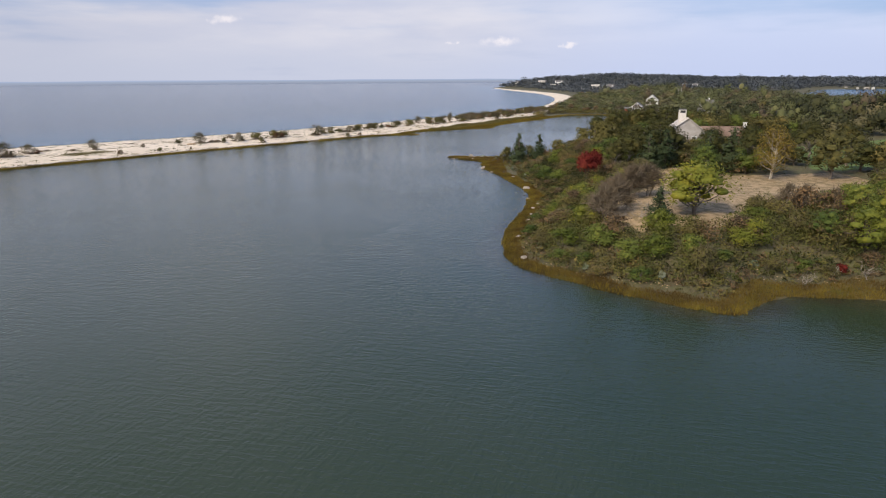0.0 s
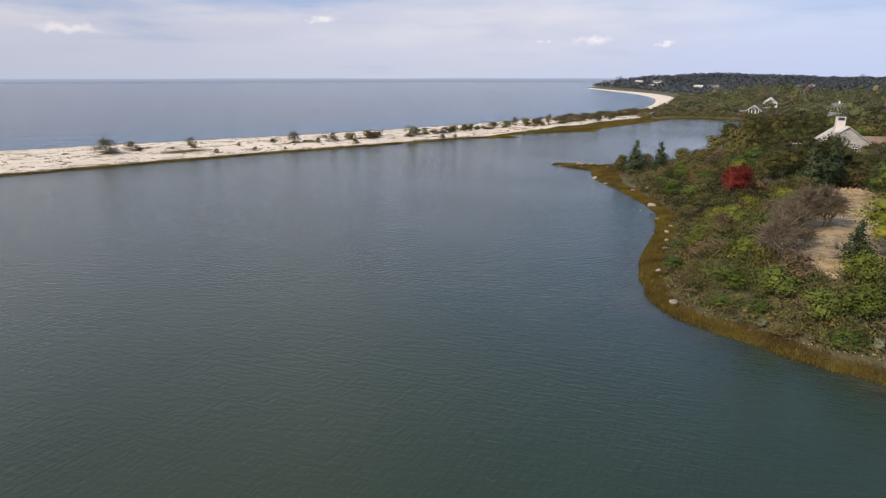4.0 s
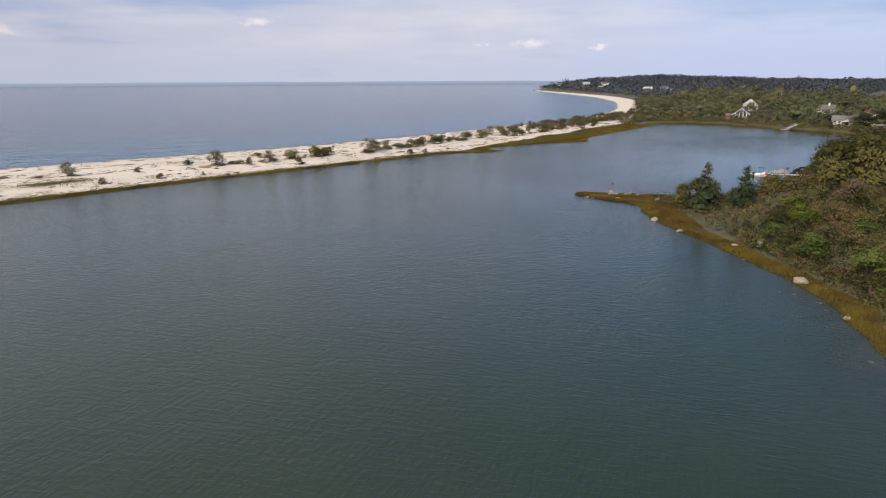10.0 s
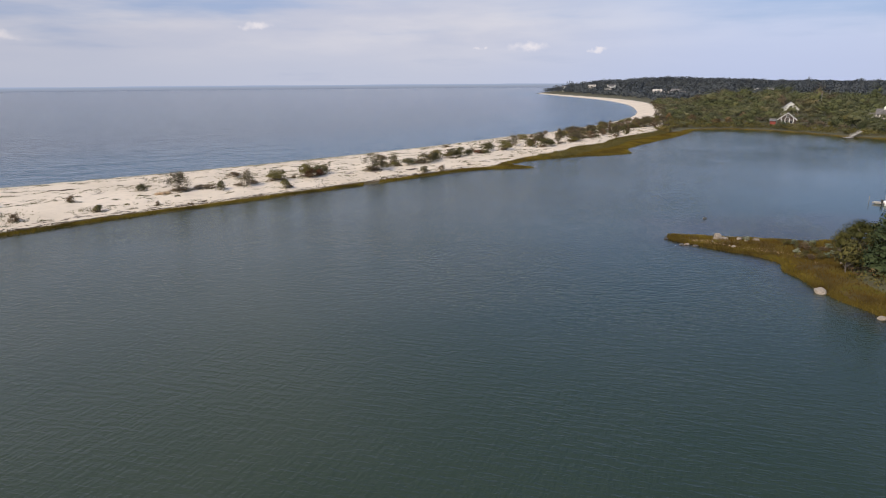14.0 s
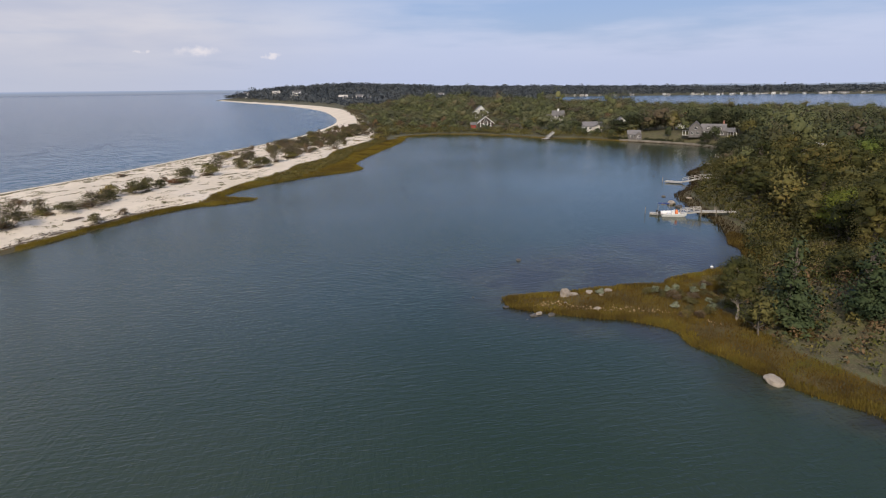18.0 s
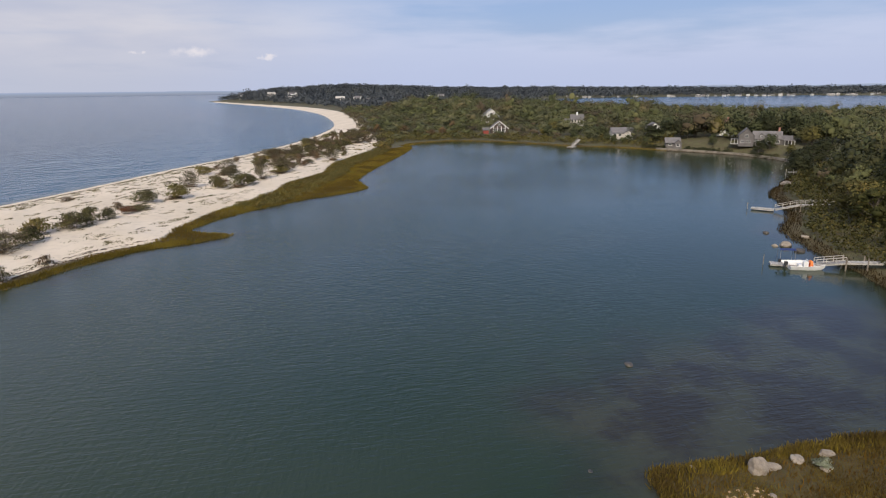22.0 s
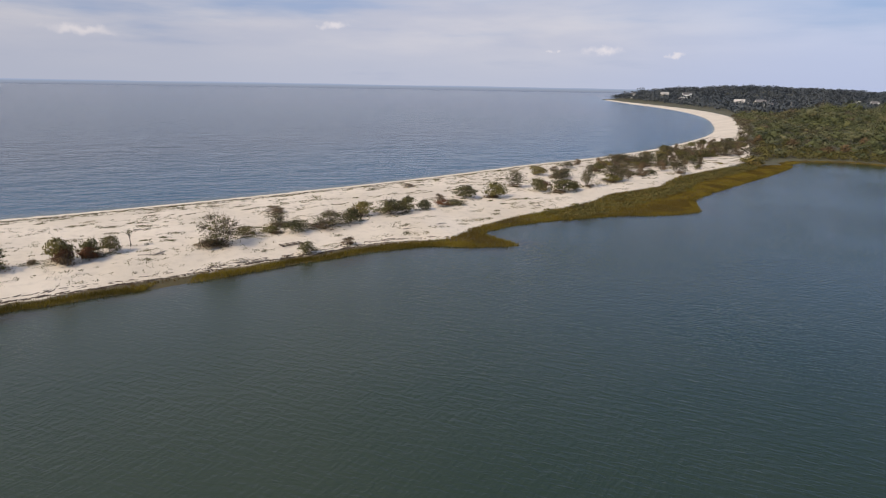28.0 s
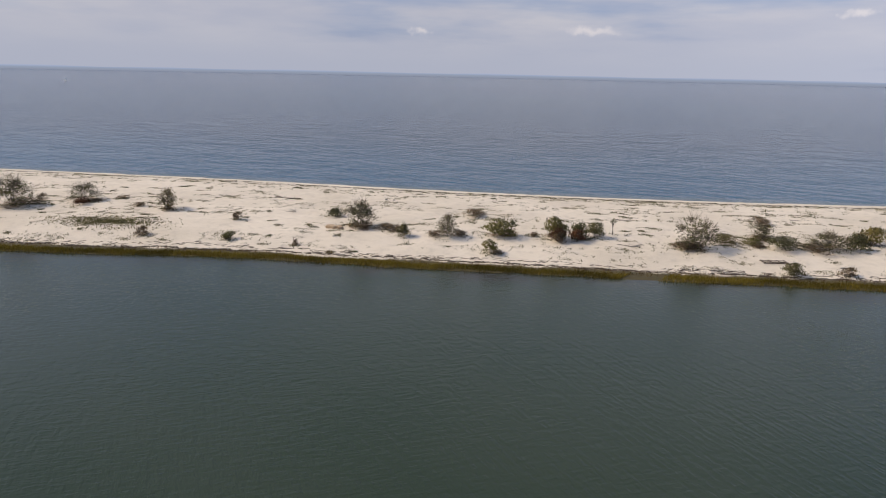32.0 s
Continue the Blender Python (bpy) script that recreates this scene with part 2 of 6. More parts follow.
M_SHINGLE = plain("grey_shingle", (0.095, 0.088, 0.084), (0.165, 0.152, 0.145), 0.85, 0.6, 6.0)
M_ROOF = plain("roof_shingle", (0.10, 0.095, 0.092), (0.175, 0.162, 0.155), 0.85, 0.5, 7.0)
M_ROOFPALE = plain("roof_pale_cedar", (0.36, 0.33, 0.29), (0.52, 0.48, 0.43), 0.85, 0.5, 7.0)
M_ROOFBROWN = plain("roof_brown", (0.13, 0.085, 0.06), (0.22, 0.15, 0.11), 0.85, 0.5, 7.0)
M_WHITE = plain("white_paint", (0.66, 0.65, 0.61), (0.80, 0.79, 0.75), 0.55, 0.8, 9.0, 0.1)
M_STUCCO = plain("pale_stucco", (0.50, 0.47, 0.42), (0.64, 0.60, 0.55), 0.85, 0.8, 9.0)
M_REDPAINT = plain("red_paint", (0.20, 0.03, 0.02), (0.30, 0.06, 0.04), 0.6)
M_PALEWALL = plain("pale_shingle", (0.30, 0.28, 0.255), (0.42, 0.39, 0.36), 0.85, 0.6, 6.0)
M_DARKWALL = plain("dark_shingle", (0.055, 0.040, 0.034), (0.10, 0.075, 0.062), 0.85, 0.6, 6.0)
M_BRICK = plain("chimney_brick", (0.20, 0.09, 0.06), (0.34, 0.18, 0.13), 0.85)
M_GLASS = plain("window_glass", (0.015, 0.018, 0.022), (0.03, 0.034, 0.04), 0.08, 0.6, 3.0, 0.02)
M_DARK = plain("dark_trim", (0.02, 0.02, 0.02), (0.05, 0.05, 0.05), 0.6)
M_HULL = plain("boat_white", (0.70, 0.70, 0.68), (0.82, 0.82, 0.80), 0.3, 0.8, 5.0, 0.05)
M_ORANGE = plain("orange_plastic", (0.75, 0.16, 0.03), (0.85, 0.24, 0.05), 0.4)
M_BLUE = plain("blue_canvas", (0.015, 0.03, 0.11), (0.03, 0.05, 0.17), 0.7)
M_WALLSTONE = plain("seawall_stone", (0.15, 0.13, 0.105), (0.29, 0.255, 0.205), 0.9, 0.5, 5.0)
M_METAL = plain("grey_metal", (0.35, 0.36, 0.37), (0.5, 0.5, 0.5), 0.4, metal=0.7)


def ground_material():
    m, k, pos = material("ground_cover")
    zone = lambda n: k.add("ShaderNodeAttribute", attribute=n).outputs["Fac"]
    n1, n2, n3 = k.noise(pos, 0.05), k.noise(pos, 0.6), k.noise(pos, 5.0, 3.0)
    litter = k.mix(k.ramp(n2, 0.35, 0.65), (0.060, 0.050, 0.022), (0.075, 0.080, 0.026))
    litter = k.mix(k.ramp(n3, 0.4, 0.7), litter, (0.12, 0.095, 0.05))
    dry = k.mix(k.ramp(n2, 0.35, 0.65), (0.16, 0.115, 0.045), (0.34, 0.24, 0.13))
    dry = k.mix(k.ramp(n3, 0.5, 0.75), dry, (0.44, 0.34, 0.22))
    lawn = k.mix(n2, (0.07, 0.125, 0.025), (0.13, 0.17, 0.045))
    marsh = k.mix(k.ramp(n2, 0.3, 0.7), (0.052, 0.035, 0.015), (0.092, 0.062, 0.021))
    marsh = k.mix(k.ramp(n3, 0.35, 0.75), marsh, (0.070, 0.066, 0.019))
    sand = k.mix(k.ramp(n1, 0.3, 0.7), (0.59, 0.50, 0.375), (0.69, 0.59, 0.455))
    sand = k.mix(k.ramp(n2, 0.45, 0.8, 0.0, 0.5), sand, (0.45, 0.375, 0.29))
    sand = k.mix(k.ramp(n3, 0.62, 0.8, 0.0, 0.5), sand, (0.33, 0.27, 0.20))
    wet = k.ramp(k.add("ShaderNodeSeparateXYZ", _0=pos).outputs[2], 0.45, 0.05)
    wet = k.math("MULTIPLY", wet, k.math("SUBTRACT", 1.0, zone("surf")))
    sand = k.mix(k.math("MULTIPLY", wet, 0.55), sand, (0.34, 0.27, 0.14))
    jig = k.math("MULTIPLY", k.math("SUBTRACT", n2, 0.5), 0.7)
    edge = lambda n: k.ramp(k.math("ADD", zone(n), jig), 0.35, 0.65)
    col = k.mix(edge("dry"), litter, dry)
    col = k.mix(edge("lawn"), col, lawn)
    col = k.mix(edge("sand"), col, sand)
    col = k.mix(edge("marsh"), col, marsh)
    hgt = k.math("ADD", k.math("MULTIPLY", n2, 0.6), k.math("MULTIPLY", n3, 0.25))
    finish(k, Base_Color=col, Roughness=0.92, Normal=bump(k, hgt, 0.5, 0.3))
    return m


def water_material():
    m, k, pos = material("sea_water")
    zone = lambda n: k.add("ShaderNodeAttribute", attribute=n).outputs["Fac"]
    depth, open_sea = zone("depth"), zone("open_sea")
    n1, n2, n0 = k.noise(pos, 0.035, 3.0), k.noise(pos, 0.13, 6.0, 0.62), k.noise(pos, 0.09, 3.0)
    weed = k.mix(k.ramp(n2, 0.42, 0.60), (0.028, 0.020, 0.014), (0.050, 0.048, 0.027))
    deep = k.mix(k.ramp(n1, 0.3, 0.7), (0.019, 0.033, 0.016), (0.025, 0.038, 0.020))
    shal = k.ramp(k.math("ADD", zone("shoal"), k.math("MULTIPLY", k.math("SUBTRACT", n0, 0.5), 0.9)), 0.25, 0.85)
    pond = k.mix(k.math("MULTIPLY", shal, 0.78), deep, weed)
    sea = k.mix(k.ramp(depth, 2.0, 160.0), (0.026, 0.078, 0.125), (0.040, 0.060, 0.080))
    sea = k.mix(k.ramp(depth, 0.0, 7.0, 0.6, 0.0), sea, (0.16, 0.17, 0.13))
    col = k.mix(open_sea, pond, sea)
    train = lambda along, across, turn, detail=3.0: k.noise(k.stretch(pos, along, across, 1, radians(turn)), 1.0, detail, 0.6)
    w1, w2, w3 = train(0.42, 1.75, -14), train(0.50, 1.9, 66), train(0.8, 3.0, -34, 2.0)
    w4, w5, w6 = train(0.13, 0.24, 20), train(0.22, 0.85, 48), train(0.035, 0.06, 30)
    hgt = k.math("ADD", k.math("MULTIPLY", w1, 0.115), k.math("ADD", k.math("MULTIPLY", w2, 0.085), k.math("MULTIPLY", w3, 0.035)))
    swell = k.math("ADD", k.math("MULTIPLY", w4, 1.9), k.math("ADD", k.math("MULTIPLY", w5, 0.26), k.math("MULTIPLY", w6, 2.6)))
    hgt = k.math("ADD", hgt, k.math("MULTIPLY", swell, open_sea))
    gust = k.ramp(k.noise(pos, 0.022, 4.0), 0.33, 0.66, 0.6, 1.0)
    chop = k.ramp(k.noise(k.stretch(pos, 0.09, 0.13, 1, radians(20)), 1.0, 5.0, 0.7), 0.40, 0.62, 0.6, 1.0)
    gust = k.math("MULTIPLY", gust, k.math("SUBTRACT", 1.0, k.math("MULTIPLY", zone("lee"), 0.72)))
    gust = k.math("ADD", k.math("MULTIPLY", gust, k.math("SUBTRACT", 1.0, open_sea)), k.math("MULTIPLY", chop, open_sea))
    nrm = k.add("ShaderNodeBump", Height=hgt, Strength=gust, Distance=1.0)
    finish(k, Base_Color=col, Roughness=k.math("ADD", 0.10, k.math("MULTIPLY", open_sea, 0.02)), IOR=1.33, Normal=nrm)
    return m


M_GROUND, M_WATER = ground_material(), water_material()


# ---- plan ----
def spline(points, n=4):
    """A smooth line through the points of a plan."""
    p = np.array(points, float)
    q = np.vstack([2 * p[0] - p[1], p, 2 * p[-1] - p[-2]])
    out = []
    for i in range(1, len(q) - 2):
        for t in np.arange(n) / n:
            a, b, c, d = q[i - 1], q[i], q[i + 1], q[i + 2]
            out.append(0.5 * (2 * b + (c - a) * t + (2 * a - 5 * b + 4 * c - d) * t * t + (3 * b - a - 3 * c + d) * t ** 3))
    out.append(p[-1])
    return np.array(out)


SEA_SHORE = [(-900, -330), (-520, 20), (-330, 185), (-257, 252), (-198, 305), (-146, 348), (-100, 391), (-50, 446), (-12, 495), (22, 534), (65, 597), (116, 700), (152, 815), (194, 1015), (212, 1260), (196, 1580), (186, 1950)]
CAPE = [(186, 1950), (230, 2120), (600, 2500), (1500, 3000), (3200, 3700), (4700, 4200)]
SPIT_LAGOON = [(-800, -420), (-420, -60), (-260, 118), (-165, 225), (-147, 244), (-135, 257), (-118, 276), (-96, 296), (-84, 308), (-69, 322), (-61, 330), (-50, 341), (-37, 353), (-28, 357), (-20, 358), (-14, 360), (-13, 362.5), (-17, 366), (-20, 371), (-14, 379), (-4, 387), (10, 395), (25, 400), (35, 406), (37, 414), (40, 427), (60, 457), (84, 490), (102, 518), (105, 529)]
NORTH_SHORE = [(105, 529), (118, 540), (137, 542), (151, 531), (164, 511), (174, 480), (188, 463), (198, 437), (207, 408), (206, 386), (196, 371)]
EAST_SHORE = [(196, 371), (174, 358), (152, 347), (130, 336), (118, 324), (105, 314), (91, 306), (84, 297), (79, 290), (75, 283), (69, 274), (64, 268), (59, 263), (55, 257), (48, 252), (39, 252), (31, 252), (28, 250), (25, 252), (18, 254), (11, 255), (6, 257), (2.3, 257.5)]
WEST_SHORE = [(2.3, 257.5), (1.6, 254), (4, 250), (8, 246), (13, 241), (15, 237), (13.4, 232), (14, 227), (14, 219), (16, 211), (19, 195), (21.3, 180), (22, 170), (20, 158), (16, 143), (12, 132), (9, 119), (8, 107), (10, 100), (15, 94), (22, 87), (31, 80), (36.6, 77), (39, 79), (43, 82), (48, 84), (62, 82), (84, 76), (120, 60), (190, 10), (420, -80), (900, -330)]
BAY = [(430, 835), (468, 745), (500, 655), (560, 585), (640, 505), (800, 360), (1300, 60), (3000, -650), (4600, -900), (4600, -100), (2600, 380), (1650, 1065), (1530, 1245), (1258, 1401), (1000, 1500), (720, 1190), (560, 950)]
lagoon = spline(SPIT_LAGOON)[:-1]
shore = np.vstack([lagoon, spline(NORTH_SHORE)[:-1], spline(EAST_SHORE)[:-1], spline(WEST_SHORE)])
sea_line = spline(SEA_SHORE)
LAND = np.vstack([shore, [(4700, -1500), (4700, 4200)], spline(CAPE)[::-1][1:], sea_line[::-1]])
BAYPOLY = spline(BAY + BAY[:1])[:-1]
INNER = [(-26, 364), (-20, 378), (-12, 389), (-5, 396), (8, 410), (14, 421), (33, 443), (42, 463), (74, 505), (88, 530), (100, 563), (110, 596), (130, 663), (172, 793), (224, 1022), (238, 1268), (211, 1600), (198, 1930)]
SANDY = np.vstack([lagoon[:4 * 15], spline(INNER, 2), sea_line[::-1]])
KNOLL = spline([(22, 90), (16, 100), (13, 108), (14, 122), (17, 134), (21, 148), (25, 168), (26, 185), (27, 207), (27, 224), (28, 233), (44, 242), (58, 250), (78, 276), (98, 304), (130, 330), (190, 352), (330, 300), (600, 0), (200, -40), (70, 74), (40, 78), (20, 88)], 3)[:-1]
CLEARING = np.array([(30, 122), (26.5, 112), (31, 103.5), (38, 101), (47, 102), (58, 114), (72, 113), (86, 125), (97, 136), (96, 149), (70, 150), (64, 164), (54, 163), (48, 142)], float)
LAWN = np.array([(92, 153), (98, 150), (150, 172), (150, 195), (108, 192)], float)
POINTMARSH = np.array([(2, 258), (1, 253), (14, 240), (12, 232), (13, 212), (20, 206), (22, 226), (26, 240), (44, 246), (62, 256), (60, 264), (48, 252), (30, 251)], float)
SPITMARSH = np.vstack([lagoon[4 * 13:], spline([(100, 522), (76, 505), (42, 463), (33, 443), (14, 421), (8, 410), (-5, 396), (-12, 389), (-20, 378), (-26, 364), (-34, 357)], 2)])


def reach(P, poly):
    """Signed distance of points from a polygon, inside positive."""
    P = np.asarray(P, float)
    best, odd = np.full(len(P), 1e18), np.zeros(len(P), bool)
    for (ax, ay), (bx, by) in zip(poly, np.roll(poly, -1, 0)):
        dx, dy = bx - ax, by - ay
        t = np.clip(((P[:, 0] - ax) * dx + (P[:, 1] - ay) * dy) / (dx * dx + dy * dy + 1e-12), 0, 1)
        best = np.minimum(best, (P[:, 0] - ax - t * dx) ** 2 + (P[:, 1] - ay - t * dy) ** 2)
        if dy:
            odd ^= ((ay > P[:, 1]) != (by > P[:, 1])) & (P[:, 0] < dx * (P[:, 1] - ay) / dy + ax)
    return np.sqrt(best) * np.where(odd, 1, -1)


def ease(v, lo, hi):
    t = np.clip((v - lo) / (hi - lo), 0, 1)
    return t * t * (3 - 2 * t)


def waves(x, y, size, seed):
    """Smooth unevenness between -1 and 1."""
    r = np.random.RandomState(seed)
    s = 0
    for i in range(7):
        a, w, p = r.uniform(0, 6.28), 6.28 / size * r.uniform(0.5, 1.8), r.uniform(0, 6.28)
        s = s + np.sin((x * np.cos(a) + y * np.sin(a)) * w + p)
    return s / 4.0


def lay(x, y):
    """Height of the ground and its cover at places of the plan."""
    P = np.stack([x, y], 1)
    jag = waves(x, y, 7.5, 3) * 0.40
    inland = np.minimum(reach(P, LAND), -reach(P, BAYPOLY))
    near = ease(np.hypot(x, y - 300), 700, 500)
    inland = inland + jag * near
    sand, knoll = reach(P, SANDY), reach(P, KNOLL)
    hill = 25 * np.exp(-((x - 570) / 330) ** 2 - ((y - 2060) / 230) ** 2) + 14 * np.exp(-((x - 1250) / 700) ** 2 - ((y - 2150) / 330) ** 2)
    hill = hill + 7 * np.exp(-((x - 330) / 190) ** 2 - ((y - 800) / 200) ** 2) + 8 * np.exp(-((x - 210) / 120) ** 2 - ((y - 250) / 110) ** 2) + 2.6 * np.exp(-((x - 225) / 26) ** 2 - ((y - 425) / 55) ** 2)
    z = 0.45 * ease(inland, 0, 5) + 2.0 * ease(inland, 5, 40) + hill * np.maximum(ease(inland, 10, 120), ease(inland, 3, 16) * (np.hypot(x - 225, y - 425) < 75))
    z = z + 5.2 * ease(knoll, 0, 20) * ease(y, 520, 380)
    z = z + 0.35 * waves(x, y, 30, 5) * ease(inland, 10, 30)
    zs = 0.15 + 1.75 * ease(inland, 0.5, 17) + (0.22 * waves(x, y, 9, 6) + 0.14 * waves(x, y, 3.5, 7)) * ease(inland, 4, 12)
    ws = ease(sand, -3, 3)
    z = z * (1 - ws) + zs * ws
    z = np.where(inland > 0, z, np.maximum(-2.5, 0.25 * inland))
    rim = ease(inland, 4.6 + 1.5 * waves(x, y, 25, 8), 2.6) * ease(np.hypot(x - 60, y - 300), 420, 330) * (inland > -1.5)
    seaside = reach(P, np.vstack([sea_line, [(-900, 1950)]])) > -40
    rim = np.where(seaside & (sand > -6), 0, rim)
    marsh = np.maximum(rim * np.where(sand > 0, 0.9, 1.0), np.maximum(ease(reach(P, POINTMARSH), -1, 1.5), ease(reach(P, SPITMARSH), -1, 1.5)))
    return z, inland, ws, marsh


def lines(lo, hi, step, far, grow):
    """Grid lines, close together between lo and hi and wider towards far."""
    mid = list(np.arange(lo, hi + step / 2, step))
    a, b, s = mid[0], mid[-1], step
    while b < far or a > -far:
        s *= grow
        if b < far:
            b = min(b + s, far)
            mid.append(b)
        if a > -far:
            a = max(a - s, -far)
            mid.insert(0, a)
    return np.array(mid)


def mesh_of(name, verts, faces, mat=None, smooth=False, normals=None):
    """A mesh from arrays of places and of faces with a fixed number of corners."""
    me = bpy.data.meshes.new(name)
    verts, faces = np.asarray(verts, np.float32), np.asarray(faces, np.int32)
    n, k = faces.shape
    me.vertices.add(len(verts))
    me.vertices.foreach_set("co", verts.ravel())
    me.loops.add(n * k)
    me.loops.foreach_set("vertex_index", faces.ravel())
    me.polygons.add(n)
    me.polygons.foreach_set("loop_start", np.arange(0, n * k, k, dtype=np.int32))
    me.polygons.foreach_set("use_smooth", np.full(n, smooth))
    me.update(calc_edges=True)
    if normals is not None:
        me.attributes.new("custom_normal", "FLOAT_VECTOR", "POINT").data.foreach_set("vector", np.asarray(normals, np.float32).ravel())
    if mat:
        me.materials.append(mat)
    return me


def sheet(name, xs, ys, zs, mat, fields):
    nx, ny = len(xs), len(ys)
    X, Y = np.meshgrid(xs, ys)
    i = np.arange((ny - 1) * nx).reshape(ny - 1, nx)[:, :-1].ravel()
    me = mesh_of(name, np.stack([X.ravel(), Y.ravel(), zs], 1), np.stack([i, i + 1, i + nx + 1, i + nx], 1), mat, True)
    for key, values in fields.items():
        me.attributes.new(key, "FLOAT", "POINT").data.foreach_set("value", np.asarray(values, np.float32))
    return new(name, me)


GX, GY = lines(-300, 280, 2.0, 4650, 1.13), lines(66, 570, 2.0, 4650, 1.10)
gx, gy = [a.ravel() for a in np.meshgrid(GX, GY)]
gz, g_in, g_sand, g_marsh = lay(gx, gy)
GP = np.stack([gx, gy], 1)
ground = sheet("ground", GX, GY, gz, M_GROUND, dict(surf=ease(reach(GP, np.vstack([sea_line, [(-900, 1950)]])), -14, -9), sand=g_sand, marsh=g_marsh, dry=ease(reach(GP, CLEARING), -1.5, 1.5), lawn=ease(reach(GP, LAWN), -1, 1)))
tagged(ground, "pale sand spit, marsh edges and wooded land of a bay", "ground", kind="structure")
GRID = gz.reshape(len(GY), len(GX))


def floor_at(x, y):
    """Height of the ground sheet."""
    i = min(max(int(np.searchsorted(GX, x)) - 1, 0), len(GX) - 2)
    j = min(max(int(np.searchsorted(GY, y)) - 1, 0), len(GY) - 2)
    u, v = (x - GX[i]) / (GX[i + 1] - GX[i]), (y - GY[j]) / (GY[j + 1] - GY[j])
    return float((GRID[j, i] * (1 - u) + GRID[j, i + 1] * u) * (1 - v) + (GRID[j + 1, i] * (1 - u) + GRID[j + 1, i + 1] * u) * v)


WX, WY = lines(-300, 260, 3.5, 4650, 1.14), lines(-20, 580, 3.5, 4650, 1.12)
wx, wy = [a.ravel() for a in np.meshgrid(WX, WY)]
WP = np.stack([wx, wy], 1)
w_depth = -np.minimum(reach(WP, LAND), -reach(WP, BAYPOLY))
w_sea = np.maximum(ease(reach(WP, np.vstack([sea_line, [(230, 2120), (-4600, 4650), (-4650, -330)]])), -25, -5), ease(reach(WP, BAYPOLY), -30, 0))
w_sea = np.where(wy > 1900, 1, w_sea)
w_shoal = np.maximum(0.62 * ease(w_depth, 12, 1), np.maximum(ease(np.hypot((wx - 22) * 0.8, wy - 258), 34, 6), ease(np.hypot(wx - 48, wy - 262), 28, 6)))
w_lee = ease(-reach(WP, np.vstack([spline(NORTH_SHORE[2:]), spline(EAST_SHORE[:10]), [(600, 300), (600, 600)]])), 75, 12)
water = sheet("water", WX, WY, np.zeros(len(wx)), M_WATER, dict(depth=w_depth, open_sea=w_sea, shoal=w_shoal, lee=w_lee))
tagged(water, "rippled grey-green lagoon and grey-blue open sea", "water", kind="structure")


# far shore on the horizon: glowing strip with haze and distant sea painted on
def far_shore():
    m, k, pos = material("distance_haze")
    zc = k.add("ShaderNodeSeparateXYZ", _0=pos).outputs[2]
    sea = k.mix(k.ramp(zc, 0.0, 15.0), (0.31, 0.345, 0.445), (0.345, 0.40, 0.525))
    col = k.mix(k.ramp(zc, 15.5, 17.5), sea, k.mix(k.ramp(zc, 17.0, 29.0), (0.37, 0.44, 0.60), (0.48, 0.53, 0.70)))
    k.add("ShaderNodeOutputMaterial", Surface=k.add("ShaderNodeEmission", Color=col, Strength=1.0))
    a = np.radians(np.arange(-100, 101, 1.0))
    top = 24 + 3 * waves(np.degrees(a), 0 * a, 9, 21) + 2 * waves(np.degrees(a), 0 * a, 2.5, 22)
    v = [(4600 * math.sin(t), 4600 * math.cos(t), z) for t, h in zip(a, top) for z in (-3, h)]
    i = np.arange(len(a) - 1) * 2
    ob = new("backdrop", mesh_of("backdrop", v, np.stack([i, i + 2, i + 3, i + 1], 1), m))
    tagged(ob, "glowing backdrop of painted haze, sea and far shore along the horizon", "far shore", kind="structure")


far_shore()


# ---- building blocks ----
def part(name, me, parent, label=""):
    ob = new(name, me)
    ob.parent = parent
    return tagged(ob, label)


def thing(name, x, y, z, yaw, label, category, group=""):
    ob = new(name)
    ob.empty_display_size = 0.3
    ob.matrix_world = pose(x, y, z, 0, 0, yaw)
    return tagged(ob, label, category, group)


def join(chunks):
    """Several (places, faces) arrays as one."""
    vs, fs, n = [], [], 0
    for v, f in chunks:
        vs.append(np.asarray(v, float))
        fs.append(np.asarray(f) + n)
        n += len(v)
    return np.vstack(vs), np.vstack(fs)


def tube(points, radii, sides=6):
    """A tapering round limb along points."""
    p = np.array(points, float)
    d = np.gradient(p, axis=0)
    d /= np.linalg.norm(d, axis=1)[:, None] + 1e-9
    ref = np.array((0.31, 0.17, 0.93)) if abs(d[0][2]) < 0.8 else np.array((1.0, 0.1, 0.0))
    u = np.cross(d, ref)
    u /= np.linalg.norm(u, axis=1)[:, None] + 1e-9
    w = np.cross(d, u)
    a = np.arange(sides) * 2 * np.pi / sides
    v = p[:, None] + np.array(radii)[:, None, None] * (u[:, None] * np.cos(a)[None, :, None] + w[:, None] * np.sin(a)[None, :, None])
    i = np.arange(len(p) - 1)[:, None] * sides + np.arange(sides)
    j = np.arange(len(p) - 1)[:, None] * sides + (np.arange(sides) + 1) % sides
    return v.reshape(-1, 3), np.stack([i.ravel(), j.ravel(), (j + sides).ravel(), (i + sides).ravel()], 1)


def limb(r, a, b, ra, rb, sag=0.12, sides=5, n=5):
    a, b = np.array(a, float), np.array(b, float)
    t = np.linspace(0, 1, n)[:, None]
    bend = r.normal(0, sag, 3) * np.linalg.norm(b - a)
    pts = a + (b - a) * t + bend * np.sin(t * np.pi) + r.normal(0, 0.015, (n, 3)) * np.linalg.norm(b - a)
    pts[0], pts[-1] = a, b
    return tube(pts, np.linspace(ra, rb, n), sides)


def unit(v):
    return v / (np.linalg.norm(v, axis=-1, keepdims=True) + 1e-9)


